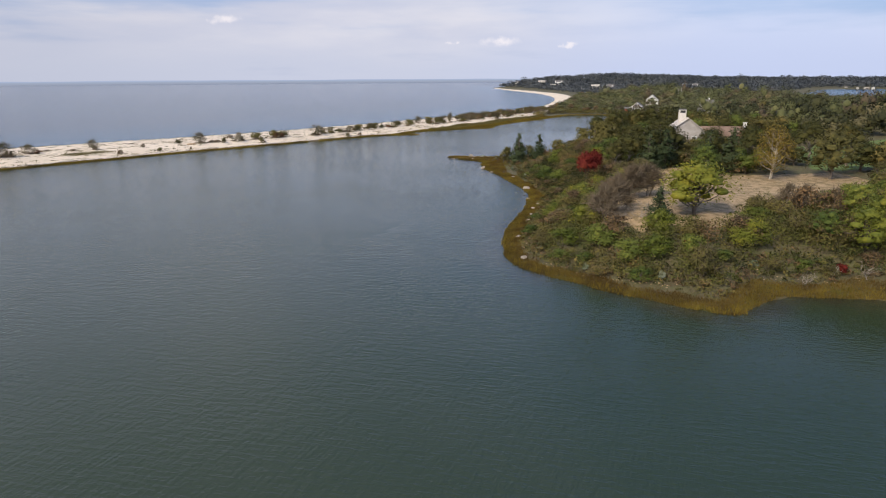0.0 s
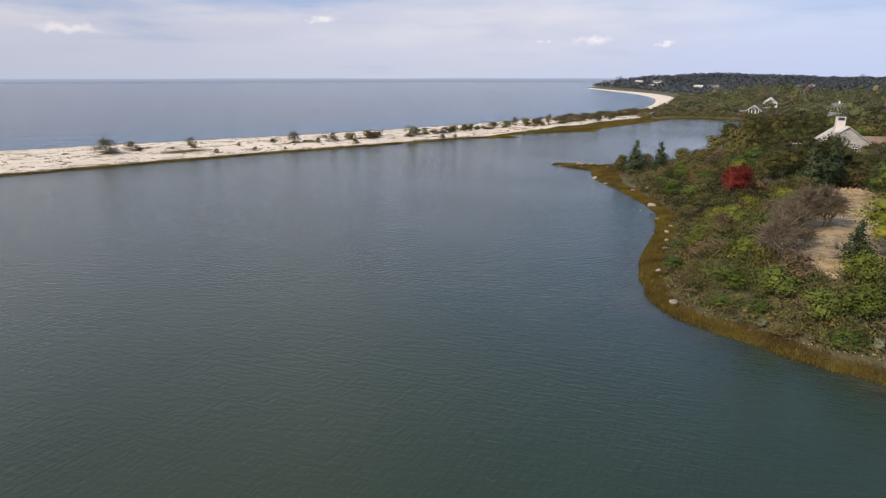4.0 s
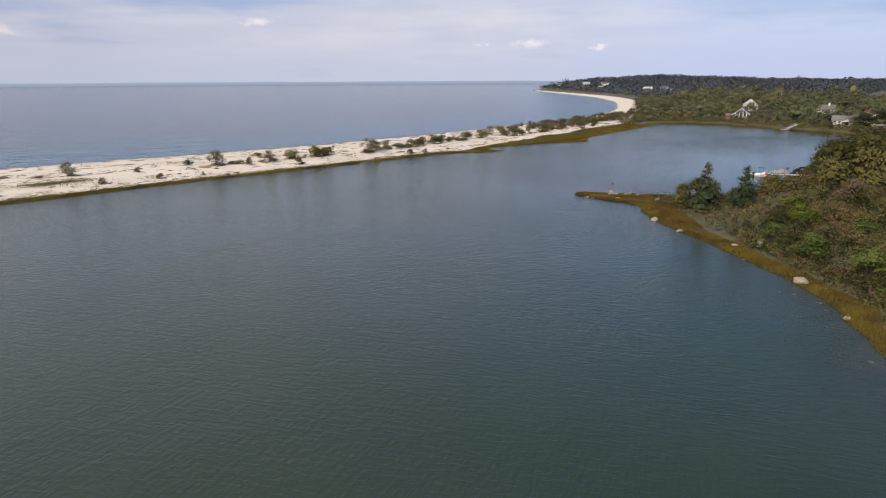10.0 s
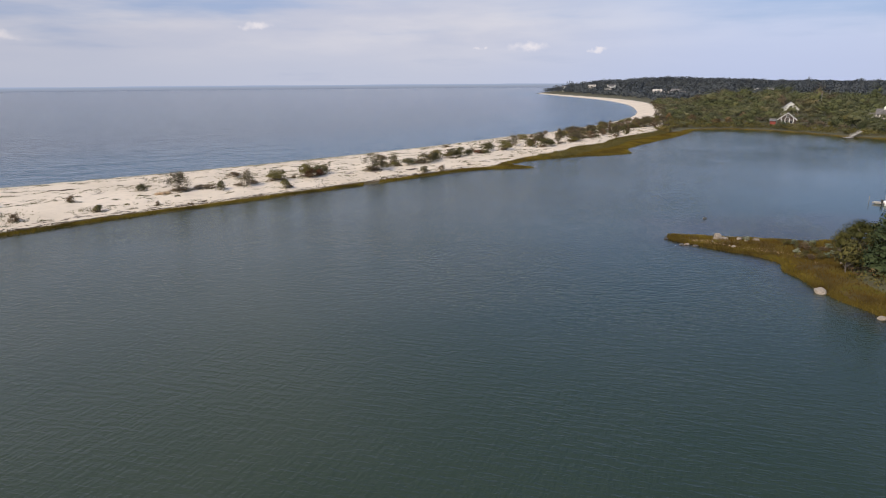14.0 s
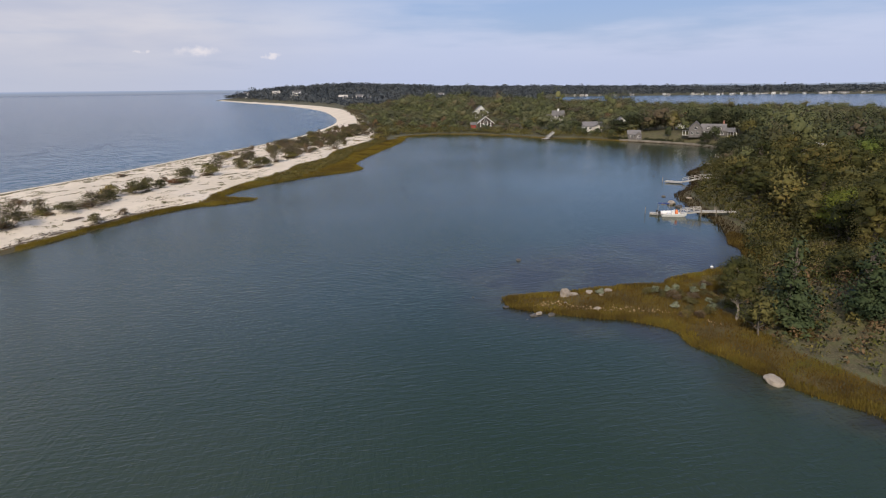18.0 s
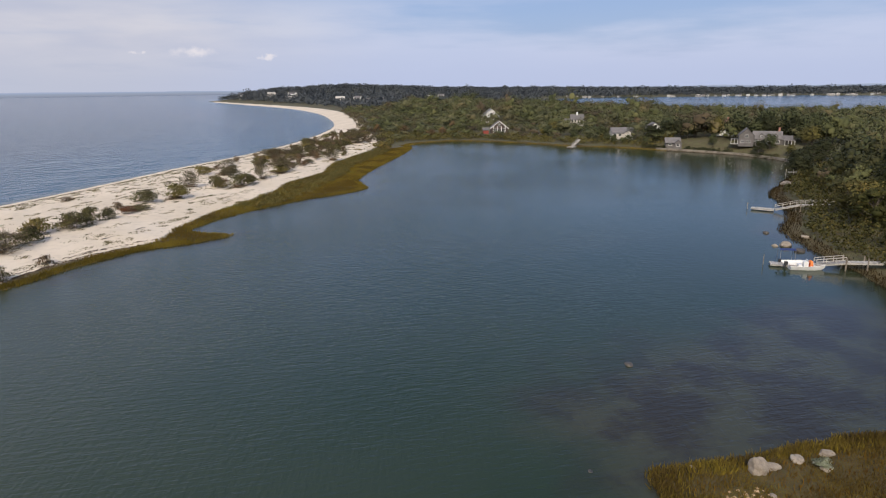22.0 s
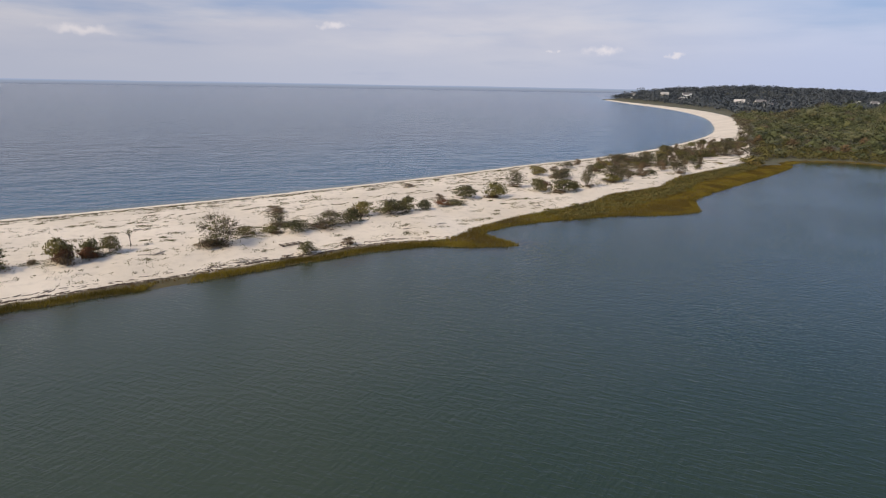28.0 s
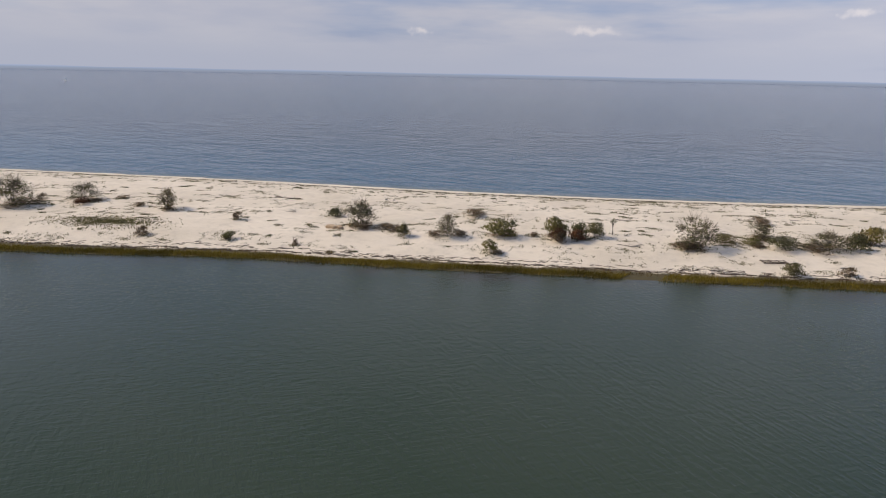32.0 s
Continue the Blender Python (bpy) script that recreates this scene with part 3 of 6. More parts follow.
def round_cage():
    """A cube of 24 squares swollen to a ball: the inner body of a clump."""
    at, faces = {}, []
    for ax in range(3):
        for side in (-1, 1):
            for a in (-1, 0):
                for b in (-1, 0):
                    ring = []
                    for u, w in ((a, b), (a + 1, b), (a + 1, b + 1), (a, b + 1)):
                        p = [0, 0, 0]
                        p[ax], p[(ax + 1) % 3], p[(ax + 2) % 3] = side, u, w
                        ring.append(at.setdefault(tuple(p), len(at)))
                    faces.append(ring if side > 0 else ring[::-1])
    return unit(np.array(list(at), float)), np.array(faces)


CAGE_V, CAGE_F = round_cage()


def leaves(r, blobs, count, size, hearts, lift=0.3, wide=0.62, inner=0.55, stray=0.8, core=0.5, which=None):
    """Small bent leaf clumps round the lumps of a crown, each lump with a dense body inside. blobs: rows of x, y, z, radius across,
    radius up; hearts: the middle of the crown that each lump belongs to. Gives places, faces and rounded normals."""
    b, hearts = np.array(blobs, float), np.array(hearts, float)
    share = b[:, 3] * np.sqrt(b[:, 3] * b[:, 4])
    pick = r.choice(len(b), count, p=share / share.sum())
    d = unit(r.normal(0, 1, (count, 3)) + np.array((0, 0, 0.25)))
    k = inner + (1.12 - inner) * r.rand(count) ** 0.8 + np.abs(r.normal(0, 0.16, count)) * (r.rand(count) < 0.5)
    c = b[pick, :3] + d * k[:, None] * b[pick][:, [3, 3, 4]]
    out = unit(0.32 * d + 0.55 * unit(c - hearts[pick]) + np.array((0, 0, lift)))
    nrm = unit(out * 0.8 + r.normal(0, stray, (count, 3)))
    nrm = unit(nrm + out * np.clip(0.08 - (nrm * out).sum(1), 0, 2)[:, None])
    u = unit(np.cross(nrm, r.normal(0, 1, (count, 3))))
    w = np.cross(nrm, u)
    s = (size * r.uniform(0.55, 1.4, count))[:, None]
    v = np.stack([c - u * s, c - w * s * wide * r.uniform(0.6, 1, (count, 1)) - nrm * s * 0.2, c + u * s, c + w * s * wide - nrm * s * 0.2], 1).reshape(-1, 3)
    f = np.arange(count * 4).reshape(count, 4)
    n = np.repeat(unit(out + nrm * 0.45), 4, 0)
    owner = np.repeat(pick, 4)
    if core:
        m, q = len(b), len(CAGE_V)
        cv = b[:, None, :3] + CAGE_V[None] * (core * r.uniform(0.8, 1.15, (m, q, 1))) * b[:, None, [3, 3, 4]]
        cn = unit(0.5 * CAGE_V[None] + 0.5 * unit(cv - hearts[:, None]) + np.array((0, 0, lift - 0.35)))
        cf = CAGE_F[None] + (np.arange(m) * q)[:, None, None] + len(v)
        v, f, n = np.vstack([v, cv.reshape(-1, 3)]), np.vstack([f, cf.reshape(-1, 4)]), np.vstack([n, cn.reshape(-1, 3)])
        owner = np.r_[owner, np.repeat(np.arange(m), q)]
    if which is not None:
        which.append(owner)
    return v, f, n


def leaf_mesh(name, v, f, n, mat):
    return mesh_of(name, v, f, mat, True, n)


def twigs(r, roots, count, length, thick):
    """Thin bare twigs, outward and upward from points of a crown."""
    rt = np.array(roots, float)
    c = rt[r.randint(len(rt), size=count)] + r.normal(0, 0.12, (count, 3)) * length
    d = r.normal(0, 1, (count, 3)) + (c - rt.mean(0)) * 0.35 + np.array((0, 0, 0.6))
    d /= np.linalg.norm(d, axis=1)[:, None]
    e = c + d * (length * r.uniform(0.4, 1.1, count))[:, None]
    u = np.cross(d, r.normal(0, 1, (count, 3)))
    u *= thick / (np.linalg.norm(u, axis=1)[:, None] + 1e-9)
    v = np.stack([c - u, c + u, e + u * 0.4, e - u * 0.4], 1)
    return v.reshape(-1, 3), np.arange(count * 4).reshape(count, 4)


LIB = {}


def plant(kind, seed, label, category, trunk_mat, leaf_mat, height, spread, stems, lumps, count, leaf, lift=0.35, bare=0, cone=False, group=""):
    """One plant of a kind, height 1 : its true size, kept as a pattern to be copied. Trunk with limbs, and a crown of leaf clumps."""
    r = np.random.RandomState(seed)
    top = thing(kind, 0, 0, 0, 0, label, category, group)
    wood, ends = [], []
    for s in range(stems):
        lean = r.normal(0, 0.06 if stems == 1 else 0.28, 2) * height * 0.4
        foot = np.array((*(r.normal(0, 0.04 * spread, 2) if stems > 1 else (0, 0)), -0.35))
        head = np.array((lean[0] + foot[0], lean[1] + foot[1], height * (0.93 if cone else r.uniform(0.55, 0.72))))
        thick = 0.028 * height / math.sqrt(stems)
        wood.append(limb(r, foot, head, thick, thick * 0.3, 0.03, 7))
        n = max(2, int(lumps / stems))
        for i in range(n):
            a = r.uniform(0, 6.283)
            f = lift + (1 - lift) * (i + r.rand()) / n
            if cone:
                rad = spread * 0.5 * (1.04 - f) ** 0.9 * r.uniform(0.65, 1.1)
                end = np.array((foot[0] + rad * 0.55 * math.cos(a), foot[1] + rad * 0.55 * math.sin(a), height * f))
                size = (max(rad * 0.72, 0.09 * spread), max(rad * 0.42, 0.06 * height))
            else:
                rad = spread * 0.5 * r.uniform(0.35, 0.82) * math.sqrt(max(0.12, 1 - f * f))
                end = np.array((foot[0] + rad * math.cos(a), foot[1] + rad * math.sin(a), height * (0.18 + 0.66 * f)))
                size = (spread * r.uniform(0.17, 0.27), height * r.uniform(0.11, 0.17))
            start = foot + (head - foot) * min(0.92, f * 0.75 + 0.12)
            wood.append(limb(r, start, end, thick * 0.5, thick * 0.12, 0.1, 4, 4))
            ends.append((*end, *size))
    part("trunk", mesh_of("trunk", *join(wood), trunk_mat, True), top)
    if count:
        heart = [(0.35 * e[0], 0.35 * e[1], e[2] - 0.3 * height if cone else height * 0.38) for e in ends]
        part("crown", leaf_mesh("crown", *leaves(r, ends, count, leaf, heart, core=0 if count < 400 or bare else 0.42), leaf_mat), top)
    if bare:
        part("bare_crown", mesh_of("bare_crown", *twigs(r, np.array(ends)[:, :3], bare, 0.26 * spread, 0.006 * height), M_TWIG), top, "bare grey twigs")
    LIB.setdefault(kind + "/" + leaf_mat.name, []).append((top, height))
    return top


def kind_of(name, leaf_mat, versions, seed, *rest, **more):
    for i in range(versions):
        plant(name, seed + i, rest[0], rest[1], rest[2], leaf_mat, *rest[3:], **more)
    return name + "/" + leaf_mat.name


pick = random.Random(11)


def set_plant(key, x, y, high, wide=None, z=None):
    """A copy of a pattern at a place, scaled to its height and width."""
    ob, h0 = pick.choice(LIB[key])
    s = high / h0
    w = s if wide is None else wide
    m = pose(x, y, floor_at(x, y) if z is None else z, 0, 0, pick.uniform(0, 360)) @ Matrix.Diagonal((w, w, s, 1))
    return copy_thing(ob, m)


SHRUBS = "shrubs on the wooded bank"
K_BUSH = kind_of("shrub", M_GREEN, 3, 100, "dense green leafy shrub on the wooded bank", "shrub", M_BARK, 4.0, 4.6, 3, 17, 2000, 0.12, 0.1, group=SHRUBS)
K_YBUSH = kind_of("shrub", M_YELLOW, 3, 110, "yellow-green autumn shrub on the wooded bank", "shrub", M_BARK, 4.0, 4.6, 3, 17, 2000, 0.12, 0.1, group=SHRUBS)
K_OBUSH = kind_of("shrub", M_OLIVE, 3, 120, "dull olive shrub on the wooded bank", "shrub", M_BARK, 4.0, 4.6, 3, 17, 2000, 0.12, 0.1, 260, group=SHRUBS)
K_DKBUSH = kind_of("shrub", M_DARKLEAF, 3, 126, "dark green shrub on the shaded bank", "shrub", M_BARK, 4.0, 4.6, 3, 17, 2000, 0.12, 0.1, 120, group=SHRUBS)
K_BBUSH = kind_of("shrub", M_BROWN, 2, 130, "brown half-bare twiggy shrub on the bank", "shrub", M_BARK, 4.0, 4.8, 4, 15, 700, 0.18, 0.1, 900, group=SHRUBS)
K_RBUSH = kind_of("shrub", M_RED, 1, 140, "small crimson autumn shrub among green ones", "shrub", M_BARK, 3.0, 3.2, 3, 10, 900, 0.17, 0.1, group=SHRUBS)
K_PALE = kind_of("shrub", M_PALE, 2, 150, "pale grey-green shrub with white bloom at the marsh edge", "shrub", M_BARK, 2.0, 2.6, 4, 10, 800, 0.13, 0.1, group="blooming marsh shrubs")
K_TREE = kind_of("tree", M_GREEN, 3, 200, "full green broadleaf tree on the wooded land", "tree", M_BARK, 11.0, 8.5, 1, 26, 2900, 0.18, 0.15, group="wooded land trees")
K_OTREE = kind_of("tree", M_OLIVE, 2, 210, "olive green broadleaf tree on the wooded land", "tree", M_BARK, 11.0, 8.5, 1, 26, 2900, 0.18, 0.15, group="wooded land trees")
K_YTREE = kind_of("tree", M_YELLOW, 2, 220, "broad yellow-green autumn tree by the clearing", "tree", M_BARK, 10.0, 9.5, 1, 26, 3000, 0.17, 0.15, group="wooded land trees")
K_DTREE = kind_of("tree", M_DARKLEAF, 3, 226, "dark olive broadleaf tree on the wooded land", "tree", M_BARK, 11.0, 9.0, 1, 26, 2900, 0.18, 0.12, group="wooded land trees")
K_RTREE = kind_of("tree", M_RED, 1, 230, "low crimson tree in full autumn colour", "tree", M_BARK, 6.0, 8.5, 2, 24, 2600, 0.15, 0.62)
K_BIRCH = kind_of("birch_tree", M_OCHRE, 1, 240, "ochre autumn birch with a white trunk", "birch tree", M_BIRCH, 13.0, 9.0, 1, 34, 5200, 0.18, 0.15, 200)
K_BARE = kind_of("bare_tree", M_BROWN, 2, 250, "grey-brown leafless tree with fine twigs", "bare tree", M_TWIG, 7.5, 8.0, 3, 26, 380, 0.12, 0.2, 1700)
K_CEDAR = kind_of("cedar_tree", M_CEDAR, 3, 260, "dark green conical cedar tree", "cedar tree", M_BARK, 7.0, 5.0, 1, 34, 2600, 0.14, 0.06, cone=True)
K_WOODS = kind_of("tree", M_WOODS, 4, 270, "green tree of the low woods behind the lagoon", "tree", M_BARK, 9.0, 8.5, 1, 14, 700, 0.36, 0.1, group="woods behind the lagoon")
K_WOODY = kind_of("tree", M_OLIVE, 2, 280, "olive tree of the low woods behind the lagoon", "tree", M_BARK, 9.0, 8.5, 1, 14, 700, 0.36, 0.1, group="woods behind the lagoon")
K_WOODB = kind_of("tree", M_BROWN, 2, 290, "russet half-bare tree of the low woods", "tree", M_BARK, 9.0, 8.5, 1, 14, 560, 0.34, 0.1, group="woods behind the lagoon")
K_GROVE = kind_of("tree", M_WOODD, 3, 296, "dark green lawn tree near the shore houses", "tree", M_BARK, 9.0, 8.5, 1, 22, 1500, 0.26, 0.22, group="lawn trees by the shore")
K_DUNE = kind_of("dune_tree", M_DUNE, 4, 300, "small windblown tree with open crown on the sand spit", "tree", M_BARK, 4.5, 5.6, 5, 22, 760, 0.14, 0.0, 520, group="dune trees on the spit")
K_DBUSH = kind_of("dune_shrub", M_DUNE, 3, 310, "low dense olive shrub on the sand spit", "shrub", M_BARK, 2.4, 4.8, 6, 22, 950, 0.15, 0.0, 260, group="dune shrubs on the spit")
K_DGREEN = kind_of("dune_shrub", M_OLIVE, 2, 320, "low dense olive-green shrub on the sand spit", "shrub", M_BARK, 2.4, 4.4, 4, 16, 900, 0.15, 0.05, 60, group="dune shrubs on the spit")
K_DTWIG = kind_of("dune_shrub", M_BROWN, 2, 330, "grey-brown twiggy shrub on the sand spit", "shrub", M_BARK, 1.8, 3.0, 5, 12, 320, 0.12, 0.05, 600, group="dune shrubs on the spit")
K_DRED = kind_of("dune_shrub", M_RUST, 1, 345, "low rust-brown autumn shrub on the sand spit", "shrub", M_BARK, 2.2, 3.6, 4, 14, 800, 0.13, 0.0, 200, group="dune shrubs on the spit")
K_TALL = kind_of("tall_tree", M_DARKLEAF, 3, 350, "tall dark tree with bare lower trunk beside the point", "tree", M_PALEBARK, 14.0, 9.0, 1, 24, 2900, 0.18, 0.48, group="tall trees by the point")
K_DTHIN = kind_of("dune_sapling", M_DUNE, 1, 340, "thin lone sapling with a tuft of leaves on sand", "tree", M_BARK, 3.6, 1.5, 1, 5, 90, 0.13, 0.75)

r3 = random.Random(5)

# ---- plants of the spit: x, y, height, width ----
DUNE_TREES = [(-178.8, 249.6, 6.6, 8.5), (-176.8, 263.5, 4.2, 6.0), (-156.3, 275.7, 4.8, 4.4), (-118.4, 302.1, 5.4, 6.2), (-102.1, 310.8, 4.6, 3.9), (-69.2, 344, 5.6, 7.6), (-64.5, 361, 3.1, 5.0), (-52.7, 362, 3.6, 7.0), (-14.3, 425, 5.4, 5.2), (-0.8, 448, 3.4, 3.8), (7.6, 430.5, 7.6, 4.6), (17.4, 445, 5.8, 8.0), (27.4, 495, 4.2, 9.0), (36.8, 498, 4.6, 7.2), (44.5, 471, 5.2, 6.0), (81.3, 542, 6.5, 9.0)]
for x, y, h, w in DUNE_TREES:
    set_plant(K_DUNE, x, y, h, w / 5.0)
DUNE_GREEN = [(-127.7, 278.1, 1.6, 2.4), (-95.8, 319.6, 3.4, 6.2), (-91.1, 312.1, 2.4, 2.8), (-88.6, 327, 4.2, 4.6), (-85.8, 330.8, 3.4, 3.4), (-49.0, 373.6, 3.4, 5.6), (-19.5, 405.5, 4.4, 6.8), (-0.3, 419, 3.9, 7.0), (85.3, 515, 4.2, 11.0), (-63.2, 354.5, 1.3, 3.9)]
for x, y, h, w in DUNE_GREEN:
    set_plant(K_DGREEN, x, y, h * 1.1, w / 4.0)
DUNE_BUSH = [(-129, 302.5, 1.8, 3.6), (-107.5, 304.6, 2.3, 2.4), (-84.4, 334, 2.8, 3.2), (-66.8, 351, 1.8, 4.0), (-58.3, 356, 2.0, 6.0), (-49.5, 366, 3.0, 4.8), (-42.7, 377, 3.2, 6.3), (-39.7, 380.5, 3.6, 5.0), (-36, 384, 2.2, 3.8), (-29.4, 392.5, 1.2, 6.0), (-27.5, 403, 3.2, 6.4), (-7.3, 419.5, 3.6, 5.6), (40.1, 509, 3.3, 6.2), (42.8, 494, 3.6, 7.0), (57.5, 505, 3.3, 9.0), (66.5, 528, 3.0, 9.0), (54.8, 486, 1.8, 3.2), (3.4, 424, 2.6, 4.0), (-52, 345.3, 2.2, 3.0)]
for x, y, h, w in DUNE_BUSH:
    set_plant(K_DBUSH, x, y, h * 1.1, w / 4.0)
DUNE_TWIG = [(-180.7, 255.5, 1.8, 3.0), (-174.3, 270.6, 0.7, 4.0), (-163.3, 271.8, 0.9, 3.4), (-139.9, 265.7, 2.0, 3.2), (-137.8, 284.2, 1.6, 2.7), (-113.5, 304.6, 1.2, 5.0), (-110.5, 305.4, 1.3, 4.6), (-117.2, 286.5, 1.2, 1.5), (-92.3, 325, 1.0, 2.0), (-111.8, 326.8, 1.5, 6.0), (-70.5, 374, 1.5, 6.0), (-46.4, 352.6, 1.7, 3.2), (-34.3, 398.5, 1.6, 3.7), (-46.5, 417, 1.1, 5.0), (-101.5, 313, 1.2, 4.5), (-70.5, 341.5, 1.4, 5.0)]
for x, y, h, w in DUNE_TWIG:
    set_plant(K_DTWIG, x, y, h, w / 3.0)
for x, y, h in ((198, 482, 4), (202, 466, 4.0), (208, 458, 5), (212, 450, 5.5), (194, 488, 4.5), (216, 462, 5.5), (222, 452, 7), (228, 446, 7), (232, 438, 7), (216, 484, 7), (222, 488, 8), (232, 480, 8), (230, 462, 7), (236, 428, 7), (236, 420, 8), (228, 386, 9), (240, 398, 13), (244, 408, 14), (214, 386, 5), (236, 416, 13), (246, 420, 15), (232, 426, 12), (228, 434, 11), (240, 432, 13), (250, 398, 14), (252, 412, 15), (238, 386, 12), (222, 446, 9), (216, 452, 8), (218, 398, 7.5), (214, 424, 6), (201, 452, 5), (196, 470, 5), (203, 488, 6)):
    set_plant(pick.choice((K_WOODS, K_WOODS, K_WOODY)), x, y, h, max(0.6, h / 10) * pick.uniform(0.85, 1.1))
set_plant(K_DTHIN, -83.3, 338.1, 3.6)
set_plant(K_DTWIG, -86.2, 325.8, 2.4, 1.2)
for x, y, h, w in ((-87.2, 326.6, 3.4, 1.1), (-84.6, 328.6, 2.6, 0.9), (-43.5, 379.5, 2.4, 1.4), (-5.5, 424, 2.6, 1.5), (-32, 389, 2.0, 1.2), (-172, 262, 1.8, 1.2)):
    set_plant(K_DRED, x, y, h, w)
for x, y, h, w in DUNE_TREES + DUNE_GREEN:
    set_plant(K_DTWIG, x + r3.uniform(-1.5, 1.5), y + r3.uniform(-1.5, 1.0), r3.uniform(0.7, 1.2), w / 3.0 * r3.uniform(0.8, 1.3))
# growth thickens towards the root of the spit
for i in range(150):
    t = r3.random()
    cx, cy = 14 + 98 * t + r3.gauss(0, 9), 455 + 170 * t + r3.gauss(0, 13)
    z, inland, ws, marsh = lay(np.array([cx]), np.array([cy]))
    if inland[0] > 12 and marsh[0] < 0.3 and floor_at(cx, cy) > 0.8:
        key = r3.choice((K_DBUSH, K_DTWIG, K_DTWIG, K_DTWIG, K_DGREEN, K_DUNE))
        set_plant(key, cx, cy, r3.uniform(1.4, 3.6), r3.uniform(0.9, 1.8))

# ---- single trees of the wooded land ----
for key, x, y, h, w in ((K_RTREE, 33.8, 154.5, 10.2, 0.95), (K_RTREE, 37.0, 157.0, 9.2, 0.7), (K_CEDAR, 35.6, 106.6, 6.0, 1.15), (K_BIRCH, 76, 143.5, 13.2, 1.0), (K_YTREE, 43.5, 110, 10.8, 1.5), (K_YTREE, 64, 92, 8.0, 0.95), (K_YTREE, 71, 95, 9.5, 1.0), (K_YTREE, 79, 104, 9.5, 1.0), (K_TREE, 70, 104, 7.5, 0.85), (K_TREE, 60, 96, 6.0, 0.8), (K_OTREE, 89.6, 142, 12.4, 1.35),
                        (K_CEDAR, 27.4, 230, 10.8, 1.75), (K_CEDAR, 34.2, 224.5, 9.0, 1.5), (K_BARE, 26.5, 111, 7.0, 1.0), (K_BARE, 29.5, 115, 7.2, 1.0), (K_BARE, 36, 126, 7.2, 1.1), (K_BARE, 41, 127, 6.8, 1.0), (K_BARE, 62, 110.5, 5.5, 0.7),
                        (K_TALL, 44, 163, 9.5, 0.9), (K_TALL, 49, 167, 10.5, 1.0), (K_CEDAR, 52, 160, 9.5, 1.8), (K_TALL, 55, 169, 12, 1.1), (K_CEDAR, 57, 162, 10.5, 1.8), (K_TALL, 62, 172, 12.5, 1.1), (K_CEDAR, 66, 156, 10.0, 1.7), (K_CEDAR, 71, 154, 11, 1.8), (K_TALL, 70, 163, 12, 1.0), (K_TALL, 78, 158, 12.5, 1.1), (K_TALL, 96, 162, 12.5, 1.1), (K_TALL, 104, 158, 12, 1.1), (K_TREE, 62, 149, 9, 0.9), (K_YTREE, 99, 118, 9, 1.0), (K_YTREE, 90, 104, 8, 1.0), (K_TALL, 56, 228, 12.5, 1.0), (K_TALL, 60.7, 224, 14.0, 1.0), (K_TALL, 65, 228, 14, 1.0), (K_TALL, 70.6, 228.8, 14.5, 1.05), (K_TALL, 76.4, 231, 15, 1.1), (K_TALL, 83, 233, 14, 1.1), (K_TALL, 68, 236, 14, 1.2), (K_TALL, 60, 238, 13, 1.1), (K_DTREE, 64, 244, 9.0, 1.0), (K_OTREE, 70, 248, 9.5, 1.0), (K_TALL, 78, 244, 13, 1.1),
                        (K_TALL, 23.8, 234.4, 6.4, 0.55), (K_OTREE, 21.8, 229.8, 5.6, 0.55), (K_TALL, 29, 238.5, 7.0, 0.7), (K_OTREE, 33.5, 241, 6.0, 0.65), (K_DTREE, 38, 238, 4.0, 0.6), (K_DTREE, 44, 233, 5.0, 0.7), (K_OTREE, 42, 228, 5.5, 0.75)):
    set_plant(key, x, y, h, w)


# ---- thickets and woods ----
def grid_at(field, x, y):
    """A field of the ground grid at many places."""
    f = field.reshape(len(GY), len(GX))
    i, j = np.clip(np.searchsorted(GX, x) - 1, 0, len(GX) - 2), np.clip(np.searchsorted(GY, y) - 1, 0, len(GY) - 2)
    u, v = (x - GX[i]) / (GX[i + 1] - GX[i]), (y - GY[j]) / (GY[j + 1] - GY[j])
    return (f[j, i] * (1 - u) + f[j, i + 1] * u) * (1 - v) + (f[j + 1, i] * (1 - u) + f[j + 1, i + 1] * u) * v


def scatter(poly, gap, seed):
    """Places in a polygon, on a shaken grid about a gap apart."""
    r = np.random.RandomState(seed)
    poly = np.array(poly, float)
    lo, hi = poly.min(0), poly.max(0)
    x, y = np.meshgrid(np.arange(lo[0], hi[0], gap), np.arange(lo[1], hi[1], gap * 0.9))
    x = x + (np.arange(len(x)) % 2)[:, None] * gap / 2
    P = np.stack([x.ravel(), y.ravel()], 1) + r.uniform(-0.42, 0.42, (x.size, 2)) * gap
    P = P[reach(P, poly) > 0]
    return P[r.permutation(len(P))]


def clear_of(P, polys, d):
    ok = np.ones(len(P), bool)
    for q in polys:
        ok &= reach(P, q) < -d
    return P[ok]


HOUSE_SPOTS = [(82, 212, 9), (98, 211, 9), (121, 285, 8), (157, 316, 6), (222, 406, 14), (178, 552, 9), (219, 629, 11), (247, 562, 11), (207, 477, 7), (224, 471, 6), (205, 440, 6), (246, 442, 7), (172, 555, 8)]


def off_houses(P):
    ok = np.ones(len(P), bool)
    for x, y, rad in HOUSE_SPOTS:
        ok &= np.hypot(P[:, 0] - x, P[:, 1] - y) > rad
    return P[ok]


